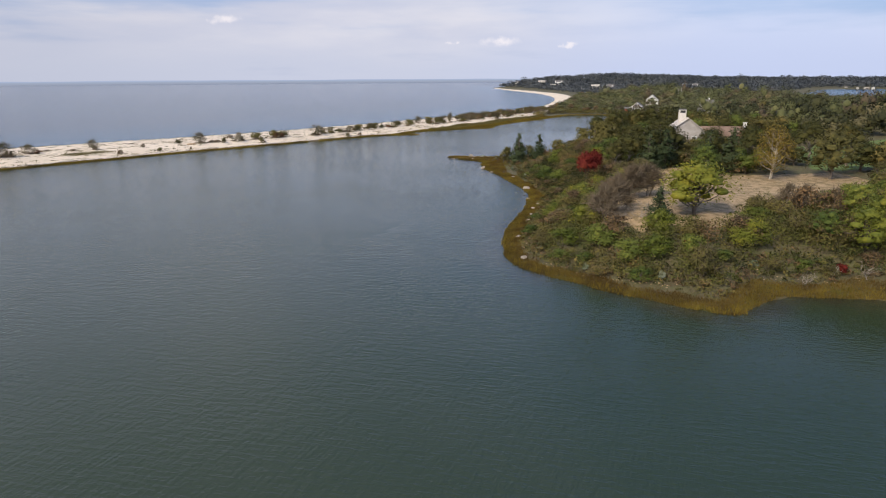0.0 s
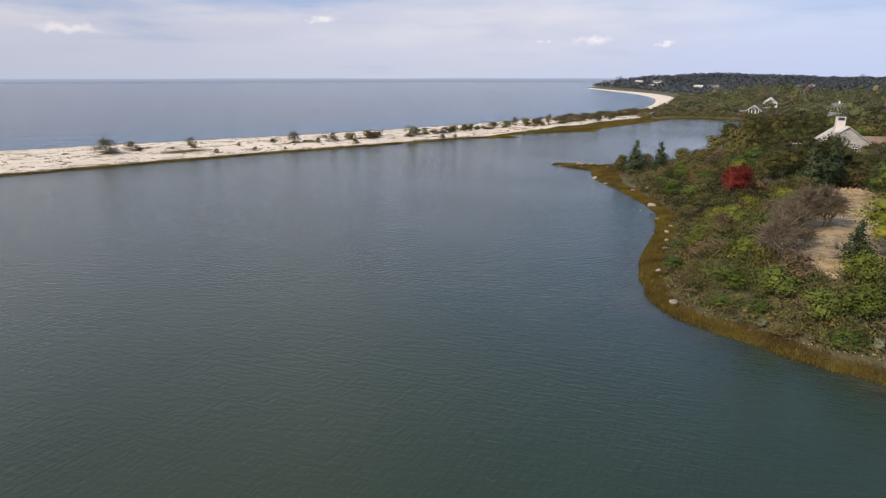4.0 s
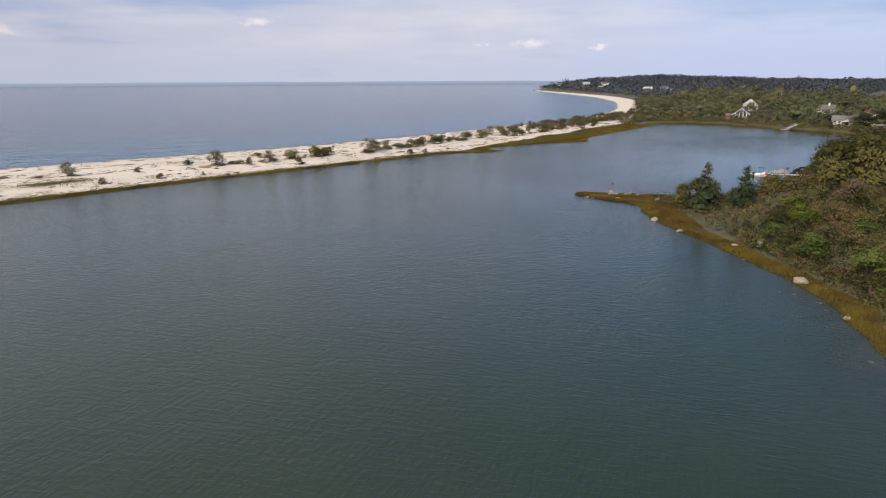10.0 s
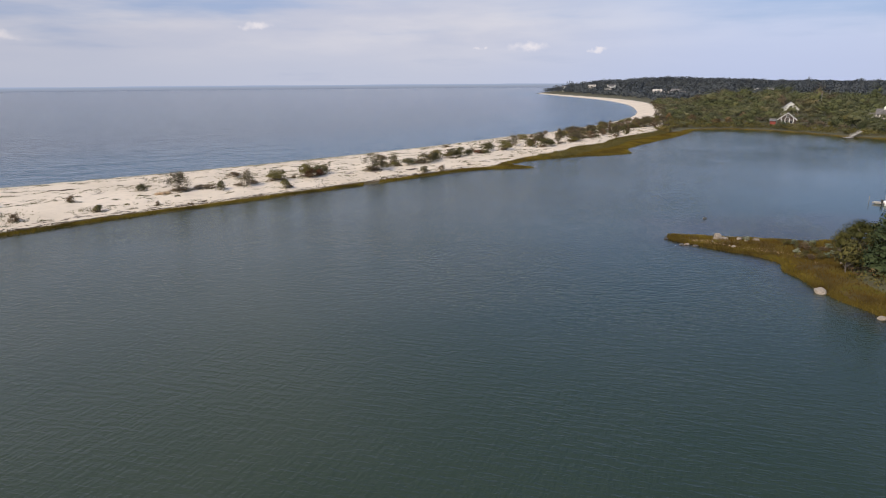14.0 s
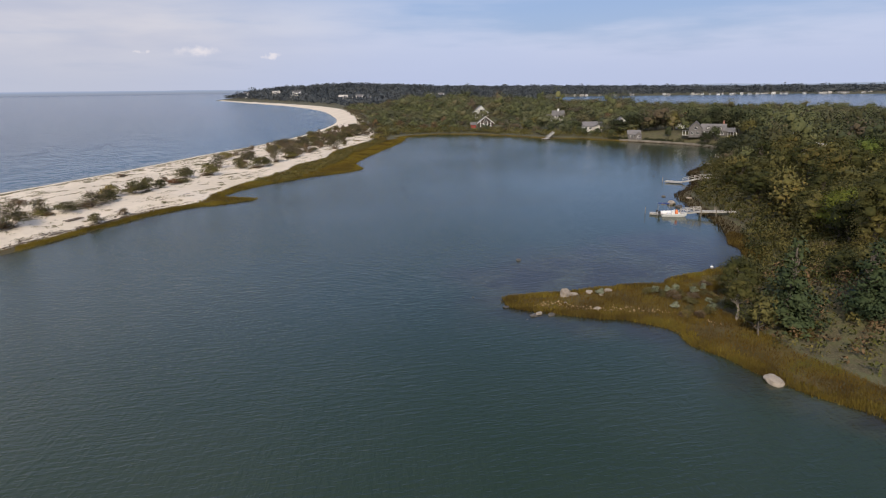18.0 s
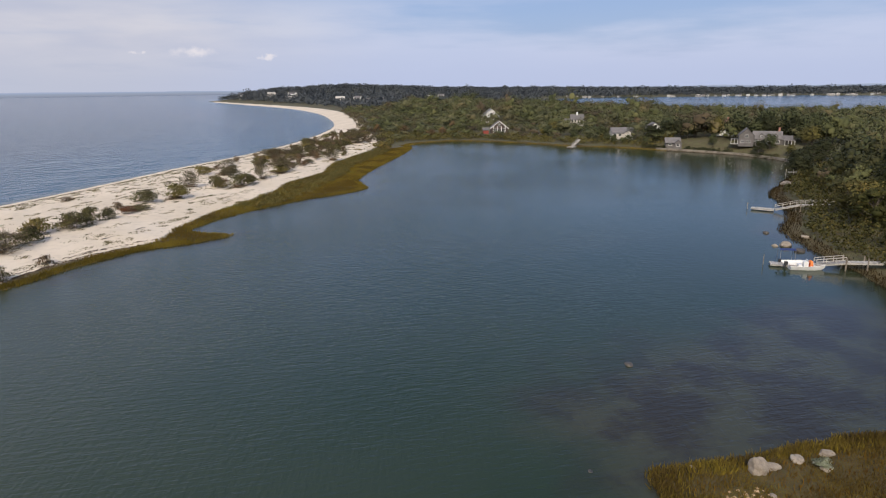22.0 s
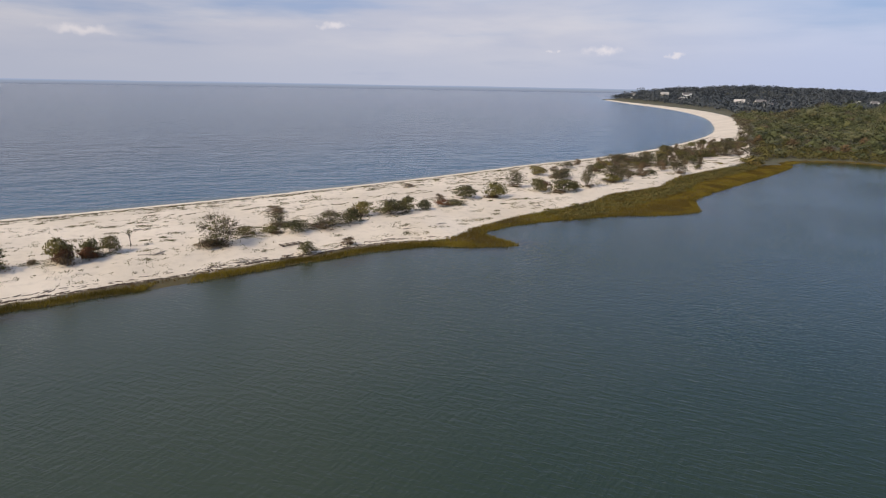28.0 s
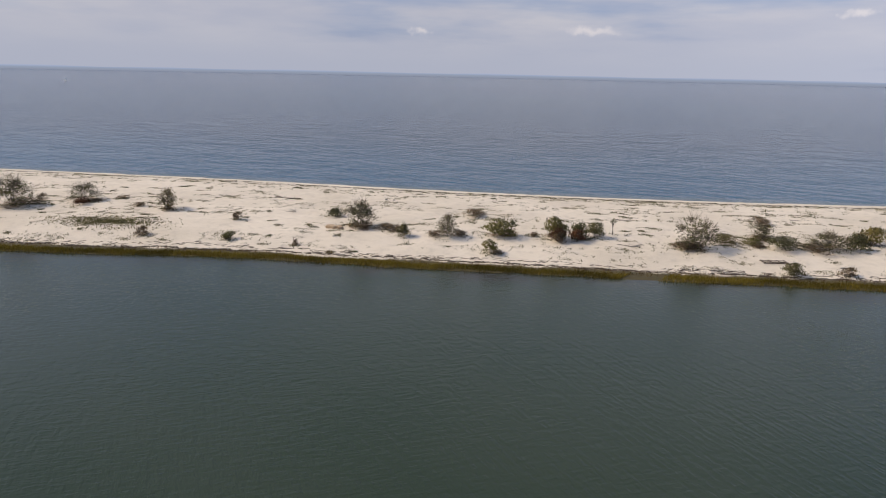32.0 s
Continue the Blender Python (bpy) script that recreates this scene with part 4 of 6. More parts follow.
def mass(name, P, high, gap, mat, seed, per, leaf, label, category="woods", lumps=4, low=0.25, rough=0.16, core=0.0):
    """Growth that nobody could count: uneven leafy crowns over many places, in one mesh."""
    r = np.random.RandomState(seed)
    g, n = grid_at(gz, P[:, 0], P[:, 1]), len(P)
    high = high * np.exp(0.16 * waves(P[:, 0], P[:, 1], gap * 6, seed) + r.normal(0, rough, n))
    rows, tone = [], r.rand(n)
    wide = gap * r.uniform(0.36, 0.56, n) * np.sqrt(high / high.mean())
    heart = np.stack([P[:, 0], P[:, 1], g + high * 0.3], 1)
    rows.append(np.stack([P[:, 0], P[:, 1], g + high * 0.62, wide * 0.8, high * r.uniform(0.30, 0.38, n)], 1))
    turn = r.uniform(0, 6.283, n)
    for i in range(lumps - 1):
        f = low + (0.80 - low) * (i + r.uniform(0.1, 0.9, n)) / max(1, lumps - 1)
        a = turn + 6.283 * i / max(1, lumps - 1) + r.normal(0, 0.4, n)
        o = wide * r.uniform(0.45, 0.75, n) * np.sqrt(1 - 0.7 * f * f)
        rows.append(np.stack([P[:, 0] + o * np.cos(a), P[:, 1] + o * np.sin(a), g + high * f, wide * r.uniform(0.40, 0.62, n), high * r.uniform(0.14, 0.24, n)], 1))
    which = []
    v, f, nr = leaves(r, np.vstack(rows), n * per, leaf, np.vstack([heart] * lumps), 0.3, 0.7, 0.66, 0.75, core, which)
    me = leaf_mesh(name, v, f, nr, mat)
    me.attributes.new("tone", "FLOAT", "POINT").data.foreach_set("value", tone[which[0] % n].astype(np.float32))
    return tagged(new(name, me), label, category, kind="stuff")


# the bank thicket: shrubs one by one along the shore, undergrowth between them
BANK = [(8, 96), (30, 74), (62, 84), (96, 76), (150, 66), (120, 112), (98, 134), (60, 182), (48, 210), (34, 216), (23, 206), (22, 190), (20, 165), (10, 125)]
thick = clear_of(scatter(BANK, 6.0, 41), [CLEARING, LAWN], 1.0)
inland = grid_at(g_in, thick[:, 0], thick[:, 1])
for (x, y), d in zip(thick, inland):
    if d < 4.6 or np.hypot(x - 34.5, y - 154.5) < 5.0 or np.hypot(x - 35.6, y - 106.6) < 4.5:
        continue
    v = pick.random() + 0.16 * float(waves(np.array([x]), np.array([y]), 18, 31)[0])
    if d < 8.5:
        key, high = (K_OBUSH if v < 0.5 else K_BBUSH if v < 0.65 else K_BUSH), pick.uniform(1.5, 2.6)
        set_plant(key, x, y, high, pick.uniform(0.65, 0.95))
        continue
    key = K_YBUSH if v < 0.34 else K_BUSH if v < 0.58 else K_OBUSH if v < 0.86 else K_BBUSH
    if y > 150:
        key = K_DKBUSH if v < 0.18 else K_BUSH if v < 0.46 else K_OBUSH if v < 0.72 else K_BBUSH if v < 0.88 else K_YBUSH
    set_plant(key, x, y, pick.uniform(3.0, 5.2) + (1.4 if x > 62 else 0.0), pick.uniform(1.05, 1.45))
for x, y, h in ((58, 88, 2.2), (36, 94, 2.0), (24, 104, 1.8)):
    set_plant(K_RBUSH, x, y, h, 0.6)
under = clear_of(scatter(BANK, 2.1, 46), [CLEARING, LAWN], 0.6)
d = grid_at(g_in, under[:, 0], under[:, 1])
under, d = under[d > 4.0], d[d > 4.0]
hh = np.clip(0.9 + 0.2 * (d - 4), 0.9, 2.6) * np.random.RandomState(8).uniform(0.7, 1.3, len(d))
part3 = np.clip(1.6 + 1.5 * waves(under[:, 0], under[:, 1], 13, 35) + np.random.RandomState(9).normal(0, 0.7, len(d)), 0, 3.9).astype(int)
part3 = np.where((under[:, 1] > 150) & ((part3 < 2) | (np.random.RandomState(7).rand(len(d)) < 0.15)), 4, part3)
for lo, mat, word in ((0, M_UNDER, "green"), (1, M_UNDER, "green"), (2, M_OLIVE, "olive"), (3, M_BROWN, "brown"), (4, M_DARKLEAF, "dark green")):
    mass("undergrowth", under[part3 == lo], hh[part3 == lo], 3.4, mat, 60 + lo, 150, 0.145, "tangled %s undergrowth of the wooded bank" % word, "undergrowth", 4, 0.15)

fringe = scatter(BANK, 1.5, 47)
d = grid_at(g_in, fringe[:, 0], fringe[:, 1])
fringe = fringe[(d > 3.6) & (d < 9.5) & (fringe[:, 1] < 215)]
q = np.random.RandomState(27).rand(len(fringe))
for lo, hi, mat, word in ((0, 0.5, M_OLIVE, "olive"), (0.5, 0.75, M_BROWN, "brown"), (0.75, 1.0, M_DARKLEAF, "dark green")):
    u = fringe[(q >= lo) & (q < hi)]
    mass("undergrowth", u, np.random.RandomState(28).uniform(0.5, 1.5, len(u)), 2.0, mat, 67, 40, 0.16, "low %s scrub behind the marsh rim" % word, "undergrowth", 4, 0.15)

low_scrub = scatter([(22, 206), (34, 214), (48, 210), (50, 244), (40, 244), (26, 238), (21, 226)], 2.0, 49)
q = np.random.RandomState(25).rand(len(low_scrub))
for lo, hi, mat, word in ((0, 0.4, M_OLIVE, "olive"), (0.4, 0.7, M_BROWN, "brown"), (0.7, 0.95, M_UNDER, "green")):
    u = low_scrub[(q >= lo) & (q < hi)]
    mass("undergrowth", u, np.random.RandomState(26).uniform(0.6, 1.7, len(u)) + 0.06 * (u[:, 0] - 22), 2.6, mat, 66, 60, 0.18, "low %s scrub on the neck of the point" % word, "undergrowth", 4, 0.15)

east_scrub = scatter([(43, 232), (60, 234), (72, 258), (66, 266), (56, 257), (48, 250), (42, 244)], 2.0, 146)
for lo, mat, word in ((0, M_OLIVE, "olive"), (1, M_DARKLEAF, "dark green")):
    u = east_scrub[lo::2]
    mass("undergrowth", u, np.random.RandomState(147 + lo).uniform(1.4, 3.0, len(u)), 3.2, mat, 148 + lo, 110, 0.15, "low %s scrub above the marsh cove" % word, "undergrowth", 4, 0.15)

# trees of the wooded land: the nearest one by one, the rest as a mass
WOODLAND = [(46, 232), (46, 214), (48, 196), (50, 170), (56, 152), (66, 168), (92, 158), (104, 112), (150, 80), (230, 60), (360, 200), (330, 330), (196, 352), (150, 336), (120, 312), (96, 292), (80, 270), (64, 250), (52, 243)]
trees = off_houses(clear_of(scatter(WOODLAND, 6.4, 42), [CLEARING, LAWN], 2.0))
d = grid_at(g_in, trees[:, 0], trees[:, 1])
close = (trees[:, 0] < 118) & (trees[:, 1] > 128) & (d > 5.5)
count = 0
for (x, y), dd in zip(trees[close], d[close]):
    v = pick.random()
    count += 1
    if dd < 9 or (x < 60 and y > 222):
        set_plant(K_OBUSH if v < 0.7 else K_BBUSH, x, y, pick.uniform(2.6, 4.2), pick.uniform(0.8, 1.2))
    else:
        key = K_DTREE if v < 0.50 else K_OTREE if v < 0.74 else K_TREE if v < 0.88 else K_YTREE if v < 0.90 else K_BARE
        high = pick.uniform(4.2, 6.6) if y < 208 and x < 100 else pick.uniform(7.0, 10.5)
        if key == K_BARE and y > 205:
            key = K_OTREE
        set_plant(key, x, y, high, pick.uniform(0.85, 1.15))
rest = trees[~close & (d > 5.5)]
part3 = np.clip(5 + 2.6 * waves(rest[:, 0], rest[:, 1], 40, 63) + np.random.RandomState(10).normal(0, 2.4, len(rest)), 0, 9.9)
hh = np.random.RandomState(12).uniform(6.5, 11, len(rest)) * np.where(d[~close & (d > 5.5)] < 14, 0.6, 1.0)
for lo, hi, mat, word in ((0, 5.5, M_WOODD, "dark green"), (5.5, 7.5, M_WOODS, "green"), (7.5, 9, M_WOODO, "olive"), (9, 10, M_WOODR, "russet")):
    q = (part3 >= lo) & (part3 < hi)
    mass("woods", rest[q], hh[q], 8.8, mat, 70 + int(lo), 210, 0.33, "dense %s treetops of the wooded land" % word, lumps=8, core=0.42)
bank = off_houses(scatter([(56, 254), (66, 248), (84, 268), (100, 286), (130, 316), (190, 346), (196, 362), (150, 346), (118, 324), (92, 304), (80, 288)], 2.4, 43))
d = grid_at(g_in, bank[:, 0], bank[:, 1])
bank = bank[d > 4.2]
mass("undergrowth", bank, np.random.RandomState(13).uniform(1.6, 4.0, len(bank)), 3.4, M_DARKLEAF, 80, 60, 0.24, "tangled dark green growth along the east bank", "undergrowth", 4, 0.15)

# low woods round the head of the lagoon
NORTHWOOD = [(108, 550), (140, 552), (158, 540), (176, 505), (190, 478), (206, 448), (222, 428), (228, 378), (260, 340), (420, 330), (560, 540), (470, 650), (440, 830), (420, 930), (260, 1000), (226, 1000), (180, 795), (135, 660), (112, 590)]
low = off_houses(clear_of(scatter(NORTHWOOD, 8.0, 44), [BAYPOLY], 4))
d = grid_at(g_in, low[:, 0], low[:, 1])
low, d = low[d > 8], d[d > 8]
rr = np.random.RandomState(14)
hh = rr.uniform(5.2, 8.2, len(low)) * np.where(np.hypot(low[:, 0] - 235, low[:, 1] - 430) < 60, 1.3, 1.0)
behind = (low[:, 1] > 490) & (low[:, 0] < 330)
hh = np.where(behind, (rr.uniform(2.6, 5.0, len(low)) + 5.0 * ease(d, 40, 150)) * np.exp(0.45 * waves(low[:, 0], low[:, 1], 75, 61)), hh)
hh = np.where(d < 18, np.minimum(hh, rr.uniform(3.0, 5.0, len(low))), hh)
front = (d > 16) & (d < 62) & (low[:, 0] < 262) & (low[:, 1] < 640)
for (x, y), h in list(zip(low[front], hh[front]))[:70]:
    v = pick.random()
    set_plant(K_WOODS if v < 0.55 else K_WOODY if v < 0.85 else K_WOODB, x, y, h, pick.uniform(0.7, 1.0) * h / 8 + 0.2)
body = np.ones(len(low), bool)
body[np.flatnonzero(front)[:70]] = False
low, hh = low[body], hh[body]
part3 = np.clip(5 + 3.4 * waves(low[:, 0], low[:, 1], 90, 62) + rr.normal(0, 2.2, len(low)), 0, 9.9)
for lo, hi, mat, word in ((0, 4.2, M_WOODS, "green"), (4.2, 6.6, M_WOODP, "pale green"), (6.6, 8.6, M_WOODO, "olive"), (8.6, 10, M_WOODR, "russet")):
    q = (part3 >= lo) & (part3 < hi)
    mass("woods", low[q], hh[q], 10.5, mat, 90 + int(lo), 160, 0.38, "dense %s treetops round the head of the lagoon" % word, lumps=5, rough=0.22, core=0.42)
fringe = off_houses(scatter([(100, 540), (112, 548), (137, 549), (156, 537), (170, 512), (182, 482), (196, 462), (204, 442), (214, 446), (200, 484), (186, 514), (160, 562), (120, 586), (100, 570)], 3.4, 45))
d = grid_at(g_in, fringe[:, 0], fringe[:, 1])
fringe = fringe[d > 5]
mass("undergrowth", fringe, np.random.RandomState(15).uniform(1.4, 3.2, len(fringe)), 4.2, M_OLIVE, 100, 50, 0.32, "low olive scrub behind the marsh edge", "undergrowth", 4, 0.15)


# hedges and old trees of the shore lawn
for x, y, h, w in ((206, 455, 9.5, 1.15), (213, 452, 10.5, 1.2), (219, 448, 10.5, 1.2), (226, 444, 11, 1.25), (231, 437, 10.5, 1.2), (233, 430, 10, 1.1), (226, 420, 9.5, 1.1), (214, 400, 6.0, 0.75), (236, 412, 12, 1.3), (240, 402, 12, 1.3), (172, 355, 9, 1.1), (164, 349, 8, 1.0), (180, 360, 9, 1.1), (190, 362, 9.5, 1.1), (200, 364, 10, 1.2)):
    set_plant(K_GROVE, x, y, h, w)
hedge = np.vstack([scatter([(203, 431), (208, 410), (212, 411), (207, 433)], 1.3, 141), scatter([(208, 402), (207, 389), (212, 389), (213, 402)], 1.3, 142), scatter([(196, 452), (201, 440), (204, 441), (200, 454)], 1.3, 143)])
mass("hedge", hedge, np.random.RandomState(144).uniform(0.9, 1.7, len(hedge)), 1.9, M_WOODD, 145, 46, 0.2, "dark clipped hedges below the shore lawn", "hedge", 3, 0.1)


scrub = scatter([(90, 518), (106, 548), (131, 640), (160, 740), (208, 900), (250, 1010), (226, 1010), (186, 860), (152, 745), (120, 645), (98, 585)], 4.6, 48)
q = np.random.RandomState(19).rand(len(scrub))
for lo, hi, mat, word in ((0, 0.35, M_WOODR, "russet"), (0.35, 0.75, M_WOODO, "olive")):
    u = scrub[(q >= lo) & (q < hi)]
    mass("undergrowth", u, np.random.RandomState(20).uniform(0.8, 2.6, len(u)), 4.6, mat, 101, 55, 0.3, "low %s scrub between beach and woods" % word, "undergrowth", 4, 0.15)


def spared(P, spots):
    ok = np.ones(len(P), bool)
    for x, y, rad in spots:
        ok &= np.hypot(P[:, 0] - x, P[:, 1] - y) > rad
    return P[ok]


FARSPOTS = [(257, 1905, 26), (322, 1845, 26), (361, 1785, 26), (318, 1650, 24), (412, 1455, 26), (358, 1262, 22), (394, 1515, 24), (639, 1520, 26), (618, 1530, 24)]
P = spared(scatter([(240, 1000), (300, 1000), (430, 940), (560, 1010), (700, 1240), (960, 1560), (1700, 1500), (2300, 1900), (1900, 2500), (900, 2350), (400, 2150), (215, 1990), (245, 1700), (275, 1300)], 15.0, 51), FARSPOTS)
P = P[grid_at(g_in, P[:, 0], P[:, 1]) > 12]
hh = np.random.RandomState(16).uniform(7, 13, len(P)) * np.where(P[:, 1] < 1500, 0.75, 1.0)
mass("far_woods", P, hh, 19.0, M_FARHAZE, 110, 26, 1.9, "dark hazy woods on the far headland", lumps=2, rough=0.17)
P = scatter([(1010, 1520), (1280, 1425), (1560, 1265), (1680, 1080), (2500, 520), (3100, 700), (2500, 1700), (1700, 1900)], 20.0, 52)
mass("far_woods", P, np.random.RandomState(17).uniform(9, 16, len(P)), 27.0, M_FARHAZE, 111, 24, 2.4, "low dark hazed woods along the far side of the bay", lumps=2, rough=0.2)


# ---- grasses ----
def blades(name, P, high, wide, mat, seed, label, category, sink=0.05):
    r = np.random.RandomState(seed)
    n = len(P)
    base = np.stack([P[:, 0], P[:, 1], np.maximum(grid_at(gz, P[:, 0], P[:, 1]), -0.1) - sink], 1)
    a = r.uniform(0, 6.283, n)
    u = np.stack([np.cos(a), np.sin(a), 0 * a], 1) * (wide * r.uniform(0.6, 1.4, n))[:, None]
    h = high * r.uniform(0.75, 1.15, n)
    tip = base + np.stack([r.normal(0, 0.28, n) * h, r.normal(0, 0.28, n) * h, h], 1)
    v = np.stack([base - u, base + u, tip + u * 0.35, tip - u * 0.35], 1).reshape(-1, 3)
    ob = new(name, mesh_of(name, v, np.arange(4 * n).reshape(n, 4), mat))
    return tagged(ob, label, category, kind="stuff")


r4 = np.random.RandomState(71)
P = r4.uniform((-175, 70), (215, 548), (2200000, 2))
keep = grid_at(g_marsh, P[:, 0], P[:, 1]) + r4.normal(0, 0.12, len(P)) > 0.5
P = P[keep]
d = grid_at(g_in, P[:, 0], P[:, 1])
inner = (d > 1.6) & (r4.rand(len(P)) < 0.55)
outer = (d <= 1.9) & (d > -0.45)
open_gap = waves(P[:, 0], P[:, 1], 26, 77) + (np.abs(P[:, 0] + 67.5) < 2.2) * -2 < -0.95
outer &= ~((P[:, 0] < -25) & open_gap)
# blades below the east bank: a browner grass, darkened further for shade
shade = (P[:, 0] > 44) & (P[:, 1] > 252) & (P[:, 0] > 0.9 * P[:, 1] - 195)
blades("marsh_grass", P[(outer | inner) & shade], 0.5, 0.05, M_SHADEGRASS, 74, "brown marsh grass with painted shade under the east bank", "marsh grass")
blades("marsh_grass", P[inner & ~shade], 0.40, 0.045, M_GRASS, 72, "golden brown marsh grass along the lagoon", "marsh grass")
blades("marsh_grass", P[outer & ~shade], 0.56, 0.055, M_EDGE, 73, "tall olive marsh grass at the water's edge", "marsh grass")

# close turf on the point and along the wooded shore
r8 = np.random.RandomState(171)
P = r8.uniform((0, 205), (66, 268), (520000, 2))
d, m = grid_at(g_in, P[:, 0], P[:, 1]), grid_at(g_marsh, P[:, 0], P[:, 1])
P = P[(m + r8.normal(0, 0.15, len(P)) > 0.5) & (d > -0.25)]
tall = 0.22 + 0.12 * waves(P[:, 0], P[:, 1], 9, 172) + 0.22 * ease(grid_at(g_in, P[:, 0], P[:, 1]), 2.2, 0.4)
blades("marsh_grass", P, np.clip(tall, 0.1, 0.6), 0.035, M_POINT, 173, "close brown and olive turf on the marsh point", "marsh grass")
P = r8.uniform((4, 72), (64, 206), (700000, 2))
d, m = grid_at(g_in, P[:, 0], P[:, 1]), grid_at(g_marsh, P[:, 0], P[:, 1])
P = P[(m + r8.normal(0, 0.15, len(P)) > 0.45) & (d > -0.25)]
blades("marsh_grass", P, 0.32, 0.04, M_POINT, 174, "close brown turf along the wooded shore", "marsh grass")

P = r8.uniform((-40, 345), (112, 545), (900000, 2))
d, m = grid_at(g_in, P[:, 0], P[:, 1]), grid_at(g_marsh, P[:, 0], P[:, 1])
P = P[(m + r8.normal(0, 0.15, len(P)) > 0.5) & (d > -0.25)]
blades("marsh_grass", P, 0.34, 0.055, M_TURF, 175, "close golden turf of the spit's salt marsh", "marsh grass")

# mats of beach grass on the spit, in streaks along it
r5 = np.random.RandomState(75)
c = r5.uniform((-262, 150), (120, 620), (12000, 2))
dc, sc, mc = grid_at(g_in, c[:, 0], c[:, 1]), grid_at(g_sand, c[:, 0], c[:, 1]), grid_at(g_marsh, c[:, 0], c[:, 1])
seaward = reach(c, np.vstack([sea_line, [(-900, 1950)]])) > -17
c = c[(sc > 0.9) & (mc < 0.2) & (dc > 5.5) & (r5.rand(len(c)) < np.where(seaward & (dc > 5.5), 0.95, 0.5))]
seaward = reach(c, np.vstack([sea_line, [(-900, 1950)]])) > -17
along, size = radians(45), np.where(seaward, 1.55, 1.0) * r5.uniform(0.3, 1.7, len(c)) ** 1.6 * np.exp(0.5 * waves(c[:, 0], c[:, 1], 22, 33))
rows = []
for i in range(12):
    o, w = r5.normal(0, 1.0, len(c)) * size * 1.6, r5.normal(0, 0.48, len(c)) * size
    rows.append(np.stack([c[:, 0] + o * math.cos(along) - w * math.sin(along), c[:, 1] + o * math.sin(along) + w * math.cos(along)], 1))
for plants in (DUNE_TREES, DUNE_GREEN, DUNE_BUSH, DUNE_TWIG):
    for x, y, h, w in plants:
        o = r5.normal(0, 0.42, (22, 2)) * (w, w * 0.6)
        rows.append(np.stack([x + o[:, 0] * 0.7 - o[:, 1] * 0.7, y + o[:, 0] * 0.7 + o[:, 1] * 0.7], 1))
P = np.repeat(np.vstack(rows), 10, 0)
P = P + r5.normal(0, 0.30, P.shape)
P = P[(grid_at(g_in, P[:, 0], P[:, 1]) > 4.0)]
blades("beach_grass", P, 0.17, 0.075, M_BEACHGRASS, 76, "grey-green mats of beach grass on the sand", "beach grass")

P = np.array((-151.7, 262.4)) + (r5.normal(0, 1, (2600, 1)) * (3.6, 3.6) + r5.normal(0, 1, (2600, 1)) * (-1.3, 1.3))
blades("beach_grass", P, 0.26, 0.12, M_YOUNG, 78, "yellow-green patch of low beach plants on sand", "beach grass")

# wrack and drift thrown up along both shores
def drift_line(seed, line, off, n, spread, lo, hi):
    r = np.random.RandomState(seed)
    s = np.cumsum(np.r_[0, np.hypot(*np.diff(line, axis=0).T)])
    t = r.uniform(lo, hi, n) * s[-1]
    x, y = np.interp(t, s, line[:, 0]), np.interp(t, s, line[:, 1])
    dx, dy = np.interp(t + 1, s, line[:, 0]) - x, np.interp(t + 1, s, line[:, 1]) - y
    k = np.hypot(dx, dy) + 1e-9
    dist = off + 0.5 * waves(t, 0 * t, 14, seed) + r.normal(0, spread, n)
    return np.stack([x - dy / k * dist, y + dx / k * dist], 1), np.stack([dx / k, dy / k], 1)


def drift(name, P, D, seed, label):
    """Short flat sticks and weed, lying along the shore."""
    r = np.random.RandomState(seed)
    n = len(P)
    t = np.stack([D[:, 0] + r.normal(0, 0.35, n), D[:, 1] + r.normal(0, 0.35, n), r.normal(0, 0.05, n)], 1)
    t /= np.linalg.norm(t, axis=1)[:, None]
    length, wide = r.uniform(0.15, 0.8, n)[:, None], r.uniform(0.02, 0.09, n)[:, None]
    w = np.stack([-t[:, 1], t[:, 0], 0 * t[:, 0]], 1) * wide
    c = np.stack([P[:, 0], P[:, 1], grid_at(gz, P[:, 0], P[:, 1])], 1)
    up = np.array((0, 0, 0.07))
    a, b = c - t * length, c + t * length
    v = np.stack([a - w, a + w, b + w, b - w, a + up, b + up], 1).reshape(-1, 3)
    i = np.arange(n)[:, None] * 6
    f = np.vstack([i + np.array(q) for q in ((0, 3, 5, 4), (1, 4, 5, 2), (0, 4, 1, 1), (3, 2, 5, 5))][:2])
    return tagged(new(name, mesh_of(name, v, f, M_WRACK)), label, "driftweed", kind="stuff")


inner_line = spline(SPIT_LAGOON[:15])
A = [drift_line(81, inner_line, 3.9, 2600, 0.22, 0.55, 0.999), drift_line(82, inner_line, 5.4, 1100, 0.35, 0.55, 0.999), drift_line(83, spline(SEA_SHORE[:12]), -6.5, 2400, 0.8, 0.3, 0.99), drift_line(84, spline(SEA_SHORE[:12]), -11, 1200, 1.4, 0.3, 0.99)]
drift("driftweed", np.vstack([a for a, b in A]), np.vstack([b for a, b in A]), 85, "dark lines of dried weed and sticks on the sand")

# low green plants between the sand and the marsh of the spit
P = scatter(np.vstack([spline([(-8, 393), (8, 408), (14, 419), (33, 441), (42, 461), (74, 503), (90, 528)], 2), [(94, 526), (80, 499), (48, 456), (38, 436), (22, 412), (14, 402), (0, 388)]]), 1.5, 55)
mass("marsh_shrubs", P, np.random.RandomState(56).uniform(0.35, 1.1, len(P)), 2.2, M_OLIVE, 57, 46, 0.16, "low olive-green plants between sand and marsh", "low shrubs", 3, 0.1)
